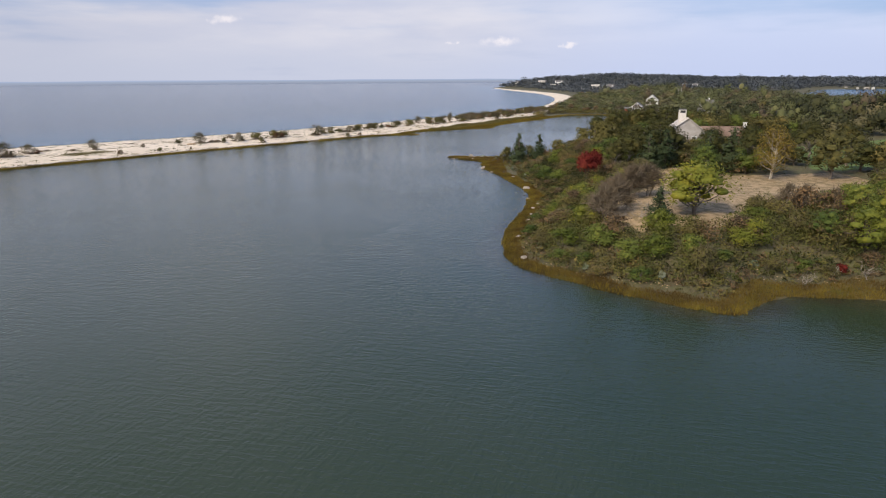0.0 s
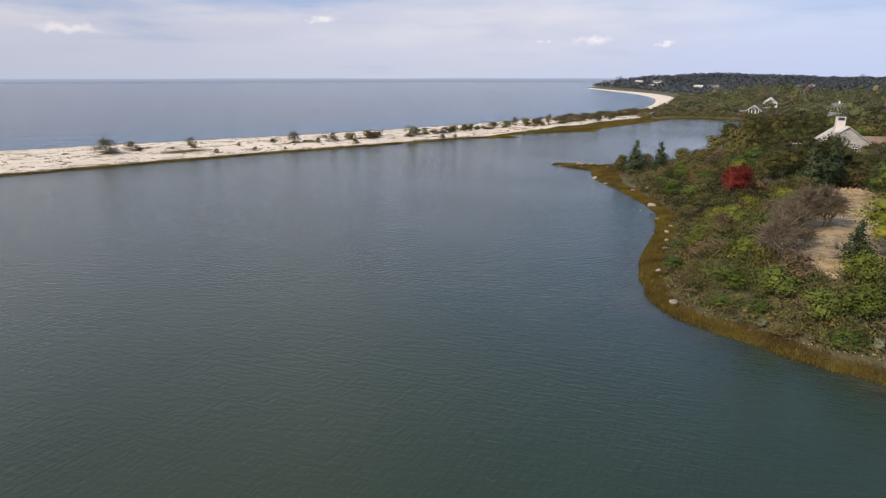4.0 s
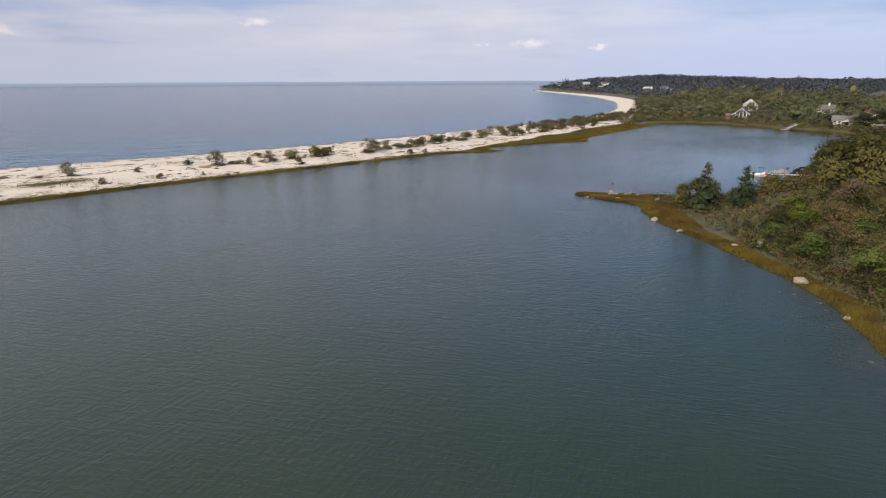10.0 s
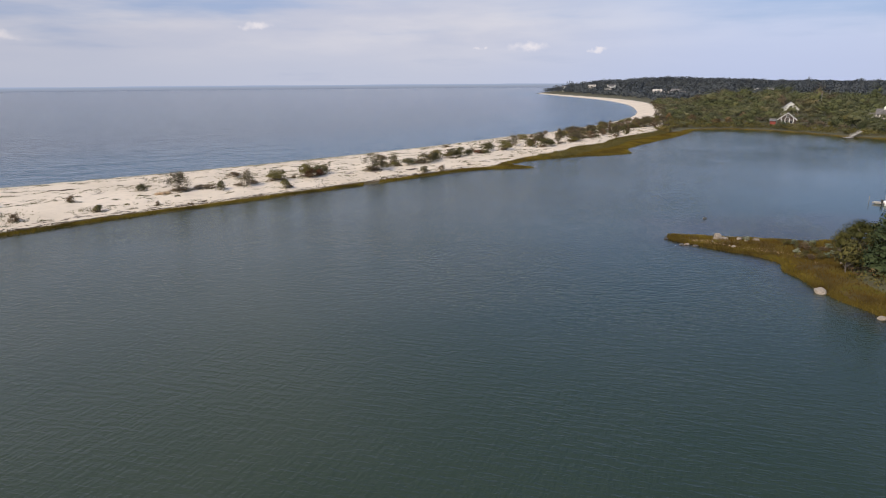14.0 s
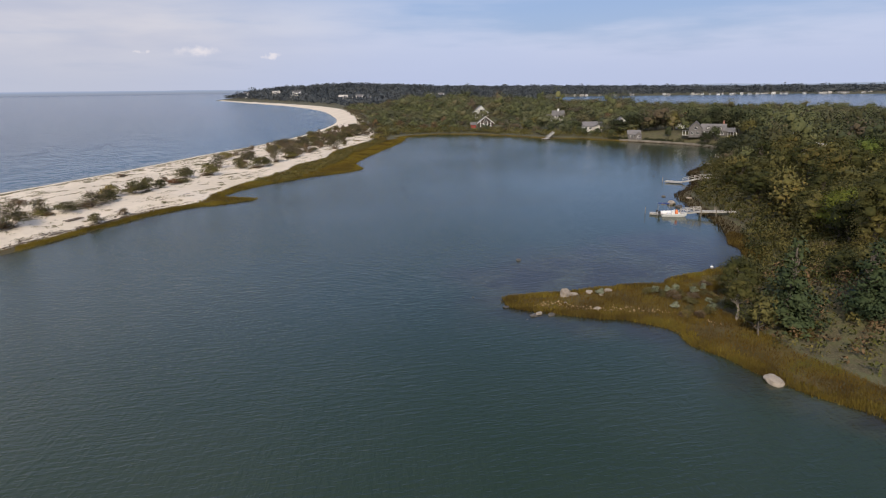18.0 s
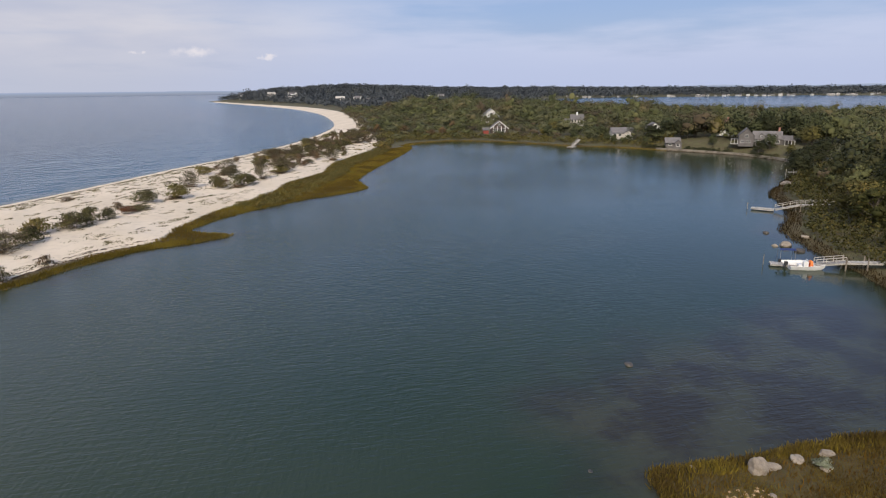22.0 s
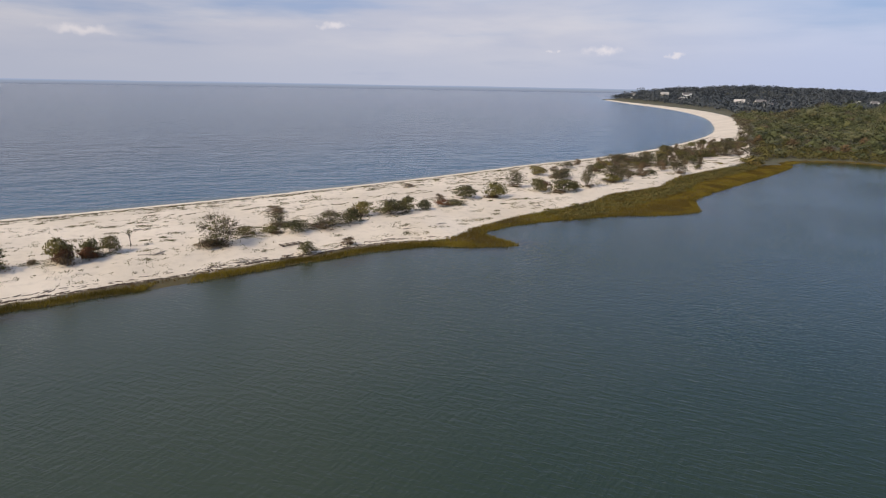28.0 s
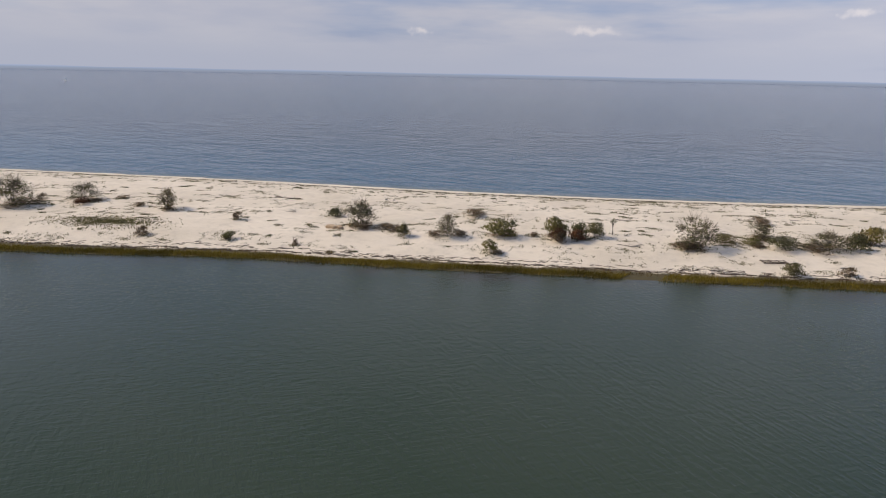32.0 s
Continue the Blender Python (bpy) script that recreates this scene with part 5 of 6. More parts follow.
# the dense band of grass at the inner edge of the spit
P, D = drift_line(86, inner_line, 1.0, 90000, 0.62, 0.5, 0.999)
d = grid_at(g_in, P[:, 0], P[:, 1])
gap = waves(P[:, 0], P[:, 1], 26, 77) + (np.abs(P[:, 0] + 67.5) < 2.2) * -2 < -0.95
P = P[(d > -0.4) & (d < 2.6) & ~gap]
blades("marsh_grass", P, 0.5, 0.028, M_EDGE, 87, "dense golden-olive grass band along the spit's inner shore", "marsh grass")


# ---- building parts ----
def slab(cx, cy, cz, sx, sy, sz, turn=0.0):
    """A box as arrays."""
    c, s = math.cos(radians(turn)), math.sin(radians(turn))
    v = [(cx + (x * c - y * s), cy + (x * s + y * c), cz + z) for x, y, z in ((a * sx / 2, b * sy / 2, d * sz / 2) for d in (-1, 1) for b in (-1, 1) for a in (-1, 1))]
    return np.array(v), np.array([(0, 2, 3, 1), (4, 5, 7, 6), (0, 1, 5, 4), (2, 6, 7, 3), (0, 4, 6, 2), (1, 3, 7, 5)])


def beam(a, b, wide, high):
    """A squared timber from a to b."""
    a, b = np.array(a, float), np.array(b, float)
    t = (b - a) / np.linalg.norm(b - a)
    side = np.cross(t, (0, 0, 1.0)) if abs(t[2]) < 0.95 else np.array((1.0, 0, 0))
    side = side / np.linalg.norm(side)
    up = np.cross(side, t)
    v = [p + side * i * wide / 2 + up * j * high / 2 for p in (a, b) for i, j in ((-1, -1), (1, -1), (1, 1), (-1, 1))]
    return np.array(v), np.array([(0, 1, 2, 3), (7, 6, 5, 4), (0, 4, 5, 1), (1, 5, 6, 2), (2, 6, 7, 3), (3, 7, 4, 0)])


def poly(name, verts, faces, mat):
    me = bpy.data.meshes.new(name)
    me.from_pydata([tuple(v) for v in verts], [], faces)
    me.materials.append(mat)
    me.update()
    return me


def solid(name, chunks, mat, parent, label=""):
    return part(name, mesh_of(name, *join(chunks), mat), parent, label)


def gable(ob, L, W, eave, rise, wall_mat, roof_mat, x0=0.0, y0=0.0, base=0.0, turn=0, over=0.45):
    """Walls with two gables and two roof slopes; the ridge runs along x, or along y with turn."""
    def at(x, y, z):
        return (x0 - y, y0 + x, z) if turn else (x0 + x, y0 + y, z)
    a, b = L / 2, W / 2
    prof = [(-b, base - 1.0), (b, base - 1.0), (b, eave), (0, eave + rise), (-b, eave)]
    v = [at(x, y, z) for x in (-a, a) for y, z in prof]
    part("wall", poly("wall", v, [(0, 1, 2, 3, 4)[::-1], (5, 6, 7, 8, 9), (0, 5, 6, 1)[::-1], (1, 6, 7, 2)[::-1], (4, 9, 5, 0)[::-1]], wall_mat), ob)
    k = rise / b
    for s in (-1, 1):
        p = [(0, eave + rise + 0.02), (s * (b + over), eave - k * over + 0.02)]
        v = [at(x, y, z + t) for x in (-a - over, a + over) for y, z in p for t in (0, 0.22)]
        part("roof_slope", poly("roof_slope", v, [(0, 1, 3, 2), (4, 6, 7, 5), (0, 4, 5, 1), (2, 3, 7, 6), (1, 5, 7, 3), (0, 2, 6, 4)], roof_mat), ob)


def window(ob, x, y, z, w, h, face, frame_mat=None):
    """A window in a wall that looks along -y (front) or along -x, +x: frame, sill, pane."""
    fm = frame_mat or M_WHITE
    def place(u, d, dz, su, sd, sz):
        if face == "front":
            return slab(x + u, y - d, z + dz, su, sd, sz)
        if face == "left":
            return slab(x - d, y + u, z + dz, sd, su, sz)
        return slab(x + d, y + u, z + dz, sd, su, sz)
    fr = [place(0, 0.03, h / 2, w + 0.24, 0.12, 0.12), place(0, 0.03, -h / 2, w + 0.34, 0.18, 0.12), place(-w / 2, 0.03, 0, 0.12, 0.12, h), place(w / 2, 0.03, 0, 0.12, 0.12, h), place(0, 0.03, 0, 0.07, 0.1, h)]
    win = solid("window", fr, fm, ob)
    solid("pane", [place(0, 0.015, 0, w, 0.05, h)], M_GLASS, win)


def chimney(ob, x, y, z0, z1, sx, sy, mat, cap=True):
    c = solid("chimney", [slab(x, y, (z0 + z1) / 2, sx, sy, z1 - z0)] + ([slab(x, y, z1 - 0.12, sx + 0.25, sy + 0.25, 0.24)] if cap else []), mat, ob)
    return c


def porch(ob, x0, x1, y0, y1, high, mat, posts=4, base=0.0):
    """Open porch on posts with a flat sloping roof and a deck."""
    solid("porch_roof", [slab((x0 + x1) / 2, (y0 + y1) / 2, high + 0.12, x1 - x0 + 0.5, y1 - y0 + 0.5, 0.22)], mat, ob)
    solid("porch_deck", [slab((x0 + x1) / 2, (y0 + y1) / 2, base + 0.1, x1 - x0, y1 - y0, 0.3)], M_PLANK, ob)
    for i in range(posts):
        solid("porch_post", [slab(x0 + (x1 - x0) * i / (posts - 1), y0, (high + base) / 2, 0.2, 0.2, high - base)], M_WHITE, ob)


def house_at(x, y, yaw, label, z=None):
    return thing("house", x, y, floor_at(x, y) if z is None else z, yaw, label, "house")



# big house with the pale roof and the chimney tower
h = house_at(82, 211, -14, "large shingled house with pale roofs and a stucco chimney tower")
gable(h, 12.5, 11.0, 5.6, 4.2, M_PALEWALL, M_ROOFPALE, turn=1)
tower = chimney(h, -1.6, -2.2, 4.0, 12.6, 2.3, 2.0, M_STUCCO, False)
solid("louvre", [slab(-1.6, -3.24, 11.9, 1.6, 0.12, 0.8), slab(-1.6, -2.2, 12.66, 2.5, 2.2, 0.14)], M_DARK, tower)
for u, z in ((-2.6, 3.2), (-0.2, 3.2), (2.2, 3.2)):
    window(h, u, -6.25, z, 1.3, 1.5, "front")
gable(h, 15.0, 8.0, 3.4, 3.2, M_SHINGLE, M_ROOFBROWN, x0=13.0, y0=2.0)
gable(h, 5.0, 5.0, 3.6, 2.6, M_BRICK, M_ROOFBROWN, x0=17.0, y0=-2.6, turn=1)
for u in (8.5, 11.0, 13.5):
    window(h, u, -2.05, 2.0, 1.2, 1.4, "front")
chimney(h, 19.5, 2.0, 4.0, 8.2, 1.0, 1.0, M_WHITE)
solid("flat_wing", [slab(-10.5, 3.0, 1.6, 9.0, 6.0, 5.0)], M_SHINGLE, h)
solid("wing_roof", [slab(-10.5, 3.0, 4.25, 9.9, 6.9, 0.3)], M_ROOFPALE, h)
# two houses half hidden in the east woods
h = house_at(121, 285, -38, "low house with pale cedar roof and tan gable among trees")
gable(h, 10.0, 8.4, 3.2, 3.0, M_SANDSTONE, M_ROOFPALE, turn=1)
gable(h, 6.0, 5.0, 2.8, 1.8, M_WHITE, M_ROOFPALE, x0=6.8, y0=-1.5)
window(h, 0, -5.02, 2.0, 1.6, 1.3, "front")
chimney(h, 3.2, -1.0, 4.0, 6.8, 0.7, 0.7, M_BRICK)
h = house_at(157, 316, -40, "white gabled cottage almost hidden by trees")
gable(h, 7.0, 5.6, 3.4, 2.6, M_WHITE, M_ROOFPALE, turn=1)
window(h, 0, -3.52, 3.2, 1.2, 1.2, "front", M_DARK)
# grey house on the shore lawn
h = house_at(222, 406, -50, "long grey shingled shore house with dormers and white trim")
gable(h, 8.5, 8.0, 5.0, 3.6, M_SHINGLE, M_ROOF, x0=-7.5, turn=1)
gable(h, 15.0, 7.6, 3.4, 3.6, M_SHINGLE, M_ROOF, x0=3.6)
for u in (0.4, 4.0, 7.6):
    gable(h, 3.4, 2.6, 4.9, 1.3, M_SHINGLE, M_ROOF, x0=u, y0=-2.3, base=4.2, turn=1, over=0.2)
    window(h, u, -4.02, 4.7, 1.1, 0.9, "front")
for u in (-9.4, -6.2):
    window(h, u, -4.27, 1.7, 1.7, 1.3, "front")
window(h, -7.5, -4.27, 4.6, 1.8, 1.3, "front")
for u in (-1.8, 1.0, 6.4, 9.0):
    window(h, u, -3.82, 1.8, 1.7, 1.5, "front")
door = solid("door", [slab(3.6, -3.86, 1.15, 1.1, 0.12, 2.2)], M_WHITE, h)
solid("door_handle", [slab(4.0, -3.95, 1.1, 0.08, 0.06, 0.2)], M_METAL, door)
chimney(h, 9.6, 0.4, 4.0, 9.2, 1.1, 1.0, M_BRICK)
gable(h, 5.6, 6.6, 2.9, 1.9, M_SHINGLE, M_ROOF, x0=13.6, y0=-0.6)
porch(h, 12.4, 17.4, -6.6, -4.0, 2.7, M_ROOF, 4)
porch(h, -15.4, -11.9, -2.6, 1.0, 2.7, M_ROOF, 3)
h.matrix_world = h.matrix_world @ Matrix.Diagonal((0.76, 0.8, 0.82, 1))
# low grey shed on the shore
h = house_at(205, 440, -40, "small grey shingled boathouse on the shore with white trim")
gable(h, 6.4, 4.6, 2.6, 1.9, M_SHINGLE, M_ROOF)
gable(h, 3.0, 3.2, 2.3, 1.4, M_SHINGLE, M_ROOF, x0=2.2, y0=-2.4, turn=1, over=0.25)
window(h, -1.2, -2.32, 1.6, 1.4, 0.9, "front")
window(h, 2.2, -3.95, 1.3, 1.2, 1.1, "front")
# pale cottage with the grey roof
h = house_at(207, 477, -32, "pale grey cottage with a low grey roof among trees")
gable(h, 11.0, 8.0, 3.4, 2.3, M_STUCCO, M_ROOF)
gable(h, 4.4, 5.0, 3.0, 1.5, M_STUCCO, M_ROOF, x0=2.6, y0=-3.2, turn=1, over=0.3)
for u in (-4.0, -1.4):
    window(h, u, -4.02, 2.3, 1.4, 1.2, "front")
window(h, 2.6, -5.42, 2.0, 1.3, 1.2, "front")
window(h, -5.52, 0, 2.2, 1.2, 1.2, "left")
# white gabled house behind it
h = house_at(224, 471, -36, "white house with a rounded gable half hidden by trees")
gable(h, 9.0, 6.5, 4.2, 2.4, M_WHITE, M_ROOF, turn=1)
window(h, 0, -4.52, 4.7, 1.4, 1.2, "front", M_DARK)
for u in (-1.7, 1.7):
    window(h, u, -4.52, 3.0, 1.3, 1.4, "front", M_DARK)
# white house further along
h = house_at(246, 442, -48, "white house with a pale red roof behind dark trees")
gable(h, 10.0, 7.0, 5.2, 2.8, M_WHITE, M_ROOFBROWN)
for u in (-3.4, -1.1, 1.2, 3.4):
    window(h, u, -3.52, 4.0, 1.2, 1.3, "front")
chimney(h, 0, 0, 6, 9.4, 0.9, 0.9, M_BRICK)
# house with the cupola
h = house_at(247, 562, -38, "house with a brown roof and a white cupola")
gable(h, 13.0, 8.5, 5.6, 4.4, M_STUCCO, M_ROOF)
c = solid("cupola", [slab(0, 0, 10.3, 1.5, 1.5, 1.7)], M_WHITE, h)
part("cupola_roof", poly("cupola_roof", [(-1, -1, 11.1), (1, -1, 11.1), (1, 1, 11.1), (-1, 1, 11.1), (0, 0, 12.3)], [(0, 1, 4), (1, 2, 4), (2, 3, 4), (3, 0, 4), (3, 2, 1, 0)], M_WHITE), c)
gable(h, 6.0, 5.5, 4.4, 1.8, M_WHITE, M_ROOF, x0=-9.0)
for u in (-4.5, -1.5, 1.5, 4.5):
    window(h, u, -4.27, 4.3, 1.2, 1.4, "front", M_DARK)
h.matrix_world = h.matrix_world @ Matrix.Diagonal((0.68, 0.7, 0.75, 1))
# white gabled house by the head of the lagoon
h = house_at(180, 556, -28, "tall white-trimmed gabled house with open timber porch")
gable(h, 9.0, 10.5, 3.0, 4.0, M_DARKWALL, M_ROOF, turn=1)
for s in (-1, 1):
    solid("barge_board", [beam((s * 5.9, -4.98, 2.5), (0, -4.98, 7.1), 0.14, 0.34)], M_WHITE, h)
for u in (-3.6, -1.3, 1.3, 3.6):
    solid("porch_post", [slab(u, -4.75, 2.0, 0.3, 0.3, 4.0)], M_WHITE, h)
for u in (-2.4, 0.0, 2.4):
    window(h, u, -4.52, 1.6, 1.7, 2.0, "front")
window(h, 0, -4.52, 4.8, 1.5, 1.4, "front")
h = house_at(219, 629, -24, "white gabled house rising above low woods")
gable(h, 12.0, 12.0, 4.2, 5.0, M_WHITE, M_ROOF, turn=1)
for u, z in ((-3, 2.2), (0, 2.2), (3, 2.2), (0, 5.6)):
    window(h, u, -6.02, z, 1.8, 1.5, "front", M_DARK)
for s in (-1, 1):
    solid("barge_board", [beam((s * 6.2, -6.55, 4.2), (0, -6.55, 9.3), 0.14, 0.34)], M_WHITE, h)
gate = thing("shed", 171, 557, floor_at(171, 557), -25, "small red shed beside the gabled house", "shed")
gable(gate, 3.4, 2.6, 2.4, 1.1, M_REDPAINT, M_ROOF)
# houses of the far headland
FAR_HOUSES = [(257, 1905, 13, 9, 7, 1), (322, 1845, 20, 11, 7, 0), (361, 1785, 22, 12, 9, 1), (318, 1650, 14, 9, 5, 0), (412, 1455, 18, 10, 6, 1), (358, 1262, 14, 8, 4, 1), (394, 1515, 20, 11, 5, 0), (639, 1520, 14, 9, 6, 1), (618, 1535, 12, 9, 5, 0)]
for i, (x, y, L, W, eave, white) in enumerate(FAR_HOUSES):
    h = house_at(x, y, -12 + 9 * (i % 3), "distant white house on the headland" if white else "distant grey house on the headland")
    gable(h, L, W, eave + 2, 4.0, M_WHITE if white else M_STUCCO, M_ROOF if white else M_ROOFPALE)
    gable(h, W, W * 0.8, eave + 1.4, 3.4, M_WHITE if white else M_STUCCO, M_ROOF, x0=L * 0.22, y0=-W * 0.4, turn=1)
    for u in (-0.35, -0.12):
        window(h, u * L, -W / 2 - 0.02, eave * 0.7, 1.8, 2.0, "front", M_DARK)
    h.matrix_world = h.matrix_world @ Matrix.Diagonal((0.95, 0.95, 1.05, 1))
# houses along the far side of the bay
rb = random.Random(21)
for i in range(52):
    t = rb.random() ** 0.8 if i > 3 else 0.02 + 0.05 * i
    x, y = 1015 + 700 * t + rb.uniform(-8, 25), 1516 - 455 * t ** 1.25 + rb.uniform(0, 45)
    h = house_at(x, y, -45 + rb.uniform(-35, 35), "small distant white house on the bay shore", max(1.0, floor_at(x, y)))
    L = rb.uniform(6, 14)
    gable(h, L, rb.uniform(5, 8), rb.uniform(2.2, 4.2), rb.uniform(2.0, 3.4), M_WHITE if rb.random() < 0.45 else M_STUCCO, M_ROOFPALE if rb.random() < 0.4 else M_ROOF)
    for u in (-0.3, 0.05, 0.32):
        window(h, u * L, -4.1, 2.0, 1.5, 1.6, "front", M_DARK)
    h.matrix_world = h.matrix_world @ Matrix.Diagonal((0.62, 0.7, 0.6, 1))
for i, (x, y) in enumerate(((255, 655), (261, 662))):
    p = thing("utility_pole", x, y, floor_at(x, y), 0, "bare pale utility pole standing among low trees", "utility pole", "utility poles")
    solid("pole", [tube([(0, 0, -0.5), (0, 0, 14.0)], [0.22, 0.15], 8)], M_PLANK, p)
    solid("crossarm", [slab(0, 0, 13.2, 2.2, 0.14, 0.16)], M_PLANK, p)
for i, (x, y) in enumerate(((300, 1180), (312, 1195), (326, 1205), (345, 1215), (270, 1140), (375, 1225))):
    p = thing("utility_pole", x, y, floor_at(x, y), 0, "distant pale pole behind the beach", "utility pole", "utility poles")
    solid("pole", [tube([(0, 0, -0.5), (0, 0, 13.0)], [0.35, 0.25], 6)], M_PLANK, p)
    solid("crossarm", [slab(0, 0, 12.0, 2.4, 0.3, 0.3)], M_PLANK, p)


# ---- rocks ----
def rock_mesh(seed, mat, flat):
    bm = bmesh.new()
    bmesh.ops.create_icosphere(bm, subdivisions=3, radius=1.0)
    off = Vector((seed * 3.7, seed * 1.3, 0))
    for v in bm.verts:
        n = noise.noise(v.co * 0.9 + off) * 0.42 + noise.noise(v.co * 2.3 + off) * 0.16
        v.co *= 1 + n
        v.co.z *= flat
    me = bpy.data.meshes.new("boulder")
    bm.to_mesh(me)
    bm.free()
    me.materials.append(mat)
    return me


ROCKS = {m.name: [rock_mesh(i + 1, m, 0.62) for i in range(4)] for m in (M_ROCK, M_DARKROCK, M_SANDSTONE)}


def boulder(x, y, size, mat, label, stretch=1.2, z=None, tall=1.0):
    size = size * (0.9 if y < 235 or x < -50 else 0.62)
    ob = new("boulder", ROCKS[mat.name][pick.randrange(4)])
    g = max(floor_at(x, y), -0.12) if z is None else z
    ob.matrix_world = pose(x, y, g + size * 0.16, 0, 0, pick.uniform(0, 360)) @ Matrix.Diagonal((size / 2 * stretch, size / 2, size / 2 * tall, 1))
    return tagged(ob, label, "boulder", "shore boulders")


PALE = "pale granite boulder at the marsh edge"
for x, y, s in ((12.1, 120.3, 1.0), (10.9, 104.8, 1.2), (22.4, 177, 1.9), (13.4, 221.7, 1.9), (15.4, 211, 1.2), (21.4, 198.2, 1.1), (20.6, 162, 1.1), (21.8, 153.5, 0.9), (19.8, 148.4, 1.1), (18.2, 141.3, 1.0), (16.4, 134.9, 0.9), (17.4, 129, 0.9), (14.6, 113, 0.7), (12.2, 252.9, 1.6), (15.0, 252.6, 1.5), (18.0, 252.0, 1.5), (11.3, 246.6, 1.2), (15.5, 250.6, 1.0), (6.9, 256.2, 0.7), (8.9, 250.5, 0.7), (88.2, 298.8, 2.2), (149, 343.6, 4.2), (80, 297.4, 3.4), (78.3, 298.4, 1.6), (3.7, 249.6, 1.5)):
    boulder(x, y, s, M_ROCK, PALE, 1.3)
boulder(10.9, 253.2, 2.6, M_ROCK, "tall pale standing boulder on the marsh point", 0.95, None, 1.9)
DARK = "dark wet boulder standing in the shallows"
for x, y, s in ((86.7, 306.3, 1.9), (78.6, 293.6, 2.4), (5.0, 248.5, 1.5), (1.2, 253.9, 1.3), (2.7, 249.4, 1.4), (-0.7, 259.8, 0.8), (1.2, 248.7, 0.7), (16.2, 273.1, 1.5), (19.4, 190, 0.7), (20.4, 168, 0.8), (19.6, 165, 0.6), (18.6, 171.5, 0.7), (17.2, 173, 0.5), (113, 330, 0.9), (116, 334, 0.8), (15.5, 149, 0.6)):
    boulder(x, y, s, M_DARKROCK, DARK, 1.3, None if floor_at(x, y) > 0 else -0.15)
for x, y, s in ((-122.0, 296.6, 1.5), (-120.8, 297.0, 1.7), (-119.6, 297.8, 1.4)):
    boulder(x, y, s, M_SANDSTONE, "tan rounded boulder in a clump on the sand spit", 1.1)
for x, y, s in ((-137.4, 321.6, 0.7), (-135.8, 322.8, 0.5), (-100, 338, 0.4)):
    boulder(x, y, s, M_DARKROCK, "small dark stone on the sand spit", 1.1)


def stones(name, P, lo, hi, mat, seed, label):
    """Small stones, too many to count, in one mesh."""
    r = np.random.RandomState(seed)
    n = len(P)
    z = np.maximum(grid_at(gz, P[:, 0], P[:, 1]), 0.0)
    s = r.uniform(lo, hi, n)
    base = np.array([(1, 0, 0), (0.2, 0.9, 0), (-0.9, 0.3, 0), (-0.3, -0.9, 0), (0.15, 0.1, 0.8)])
    a = r.uniform(0, 6.28, n)
    k = base[None] * r.uniform(0.7, 1.2, (n, 5, 1))
    v = np.stack([k[..., 0] * np.cos(a)[:, None] - k[..., 1] * np.sin(a)[:, None], k[..., 0] * np.sin(a)[:, None] + k[..., 1] * np.cos(a)[:, None], k[..., 2]], 2) * s[:, None, None]
    v = v + np.stack([P[:, 0], P[:, 1], z], 1)[:, None]
    i = np.arange(n)[:, None] * 5
    f = np.vstack([i + np.array(q) for q in ((0, 1, 4), (1, 2, 4), (2, 3, 4), (3, 0, 4))])
    return tagged(new(name, mesh_of(name, v.reshape(-1, 3), f, mat)), label, "stones", kind="stuff")


r6 = np.random.RandomState(91)
line = spline([(5.4, 251.8), (7.4, 251.4), (9.4, 248.6), (12, 246.2), (15.6, 244), (19, 240), (21, 235)])
P = line[r6.randint(len(line), size=260)] + r6.normal(0, 0.5, (260, 2))
west = spline([(13, 112), (14.5, 124), (18.5, 140), (22.5, 155), (24, 170), (24.5, 185)])
Q = west[r6.randint(len(west), size=190)] + r6.normal(0, 0.7, (190, 2))
S = spline([(15, 100), (22, 93), (32, 87), (45, 88), (60, 87)])
S = S[r6.randint(len(S), size=150)] + r6.normal(0, 0.7, (150, 2))
stones("shore_stones", np.vstack([P, Q, S]), 0.05, 0.20, M_SANDSTONE, 92, "scattered tan stones along the upper shore")
P = np.array([(60, 163)]) + r6.normal(0, 4.0, (160, 2))
stones("field_stones", P, 0.1, 0.5, M_SANDSTONE, 93, "tan rubble on the bare slope of the clearing")

# blooming shrubs on the point and along the marsh edge
for x, y, s in ((15.5, 250.8, 1.1), (22.8, 247.2, 1.3), (25.4, 246.0, 1.5), (27.5, 244.5, 1.2), (23.5, 238, 1.3), (26, 233.5, 1.2), (22.5, 210, 1.6), (25, 204, 1.8), (24.8, 196, 1.5), (16, 117, 1.6), (14.6, 109, 1.2), (20, 96, 1.5), (30, 88.5, 1.7), (45, 90, 1.5)):
    set_plant(K_PALE, x, y, s, 0.55)
r7 = random.Random(9)
for i in range(46):
    x, y = 18 + r7.random() * 17, 236 + r7.random() * 12
    if float(reach([(x, y)], POINTMARSH)[0]) > -2 and floor_at(x, y) > 0.35 and y < 262 - 0.42 * x + 3:
        set_plant(r7.choice((K_OBUSH, K_PALE, K_DBUSH, K_BBUSH)), x, y, r7.uniform(0.7, 1.5), r7.uniform(0.3, 0.5))


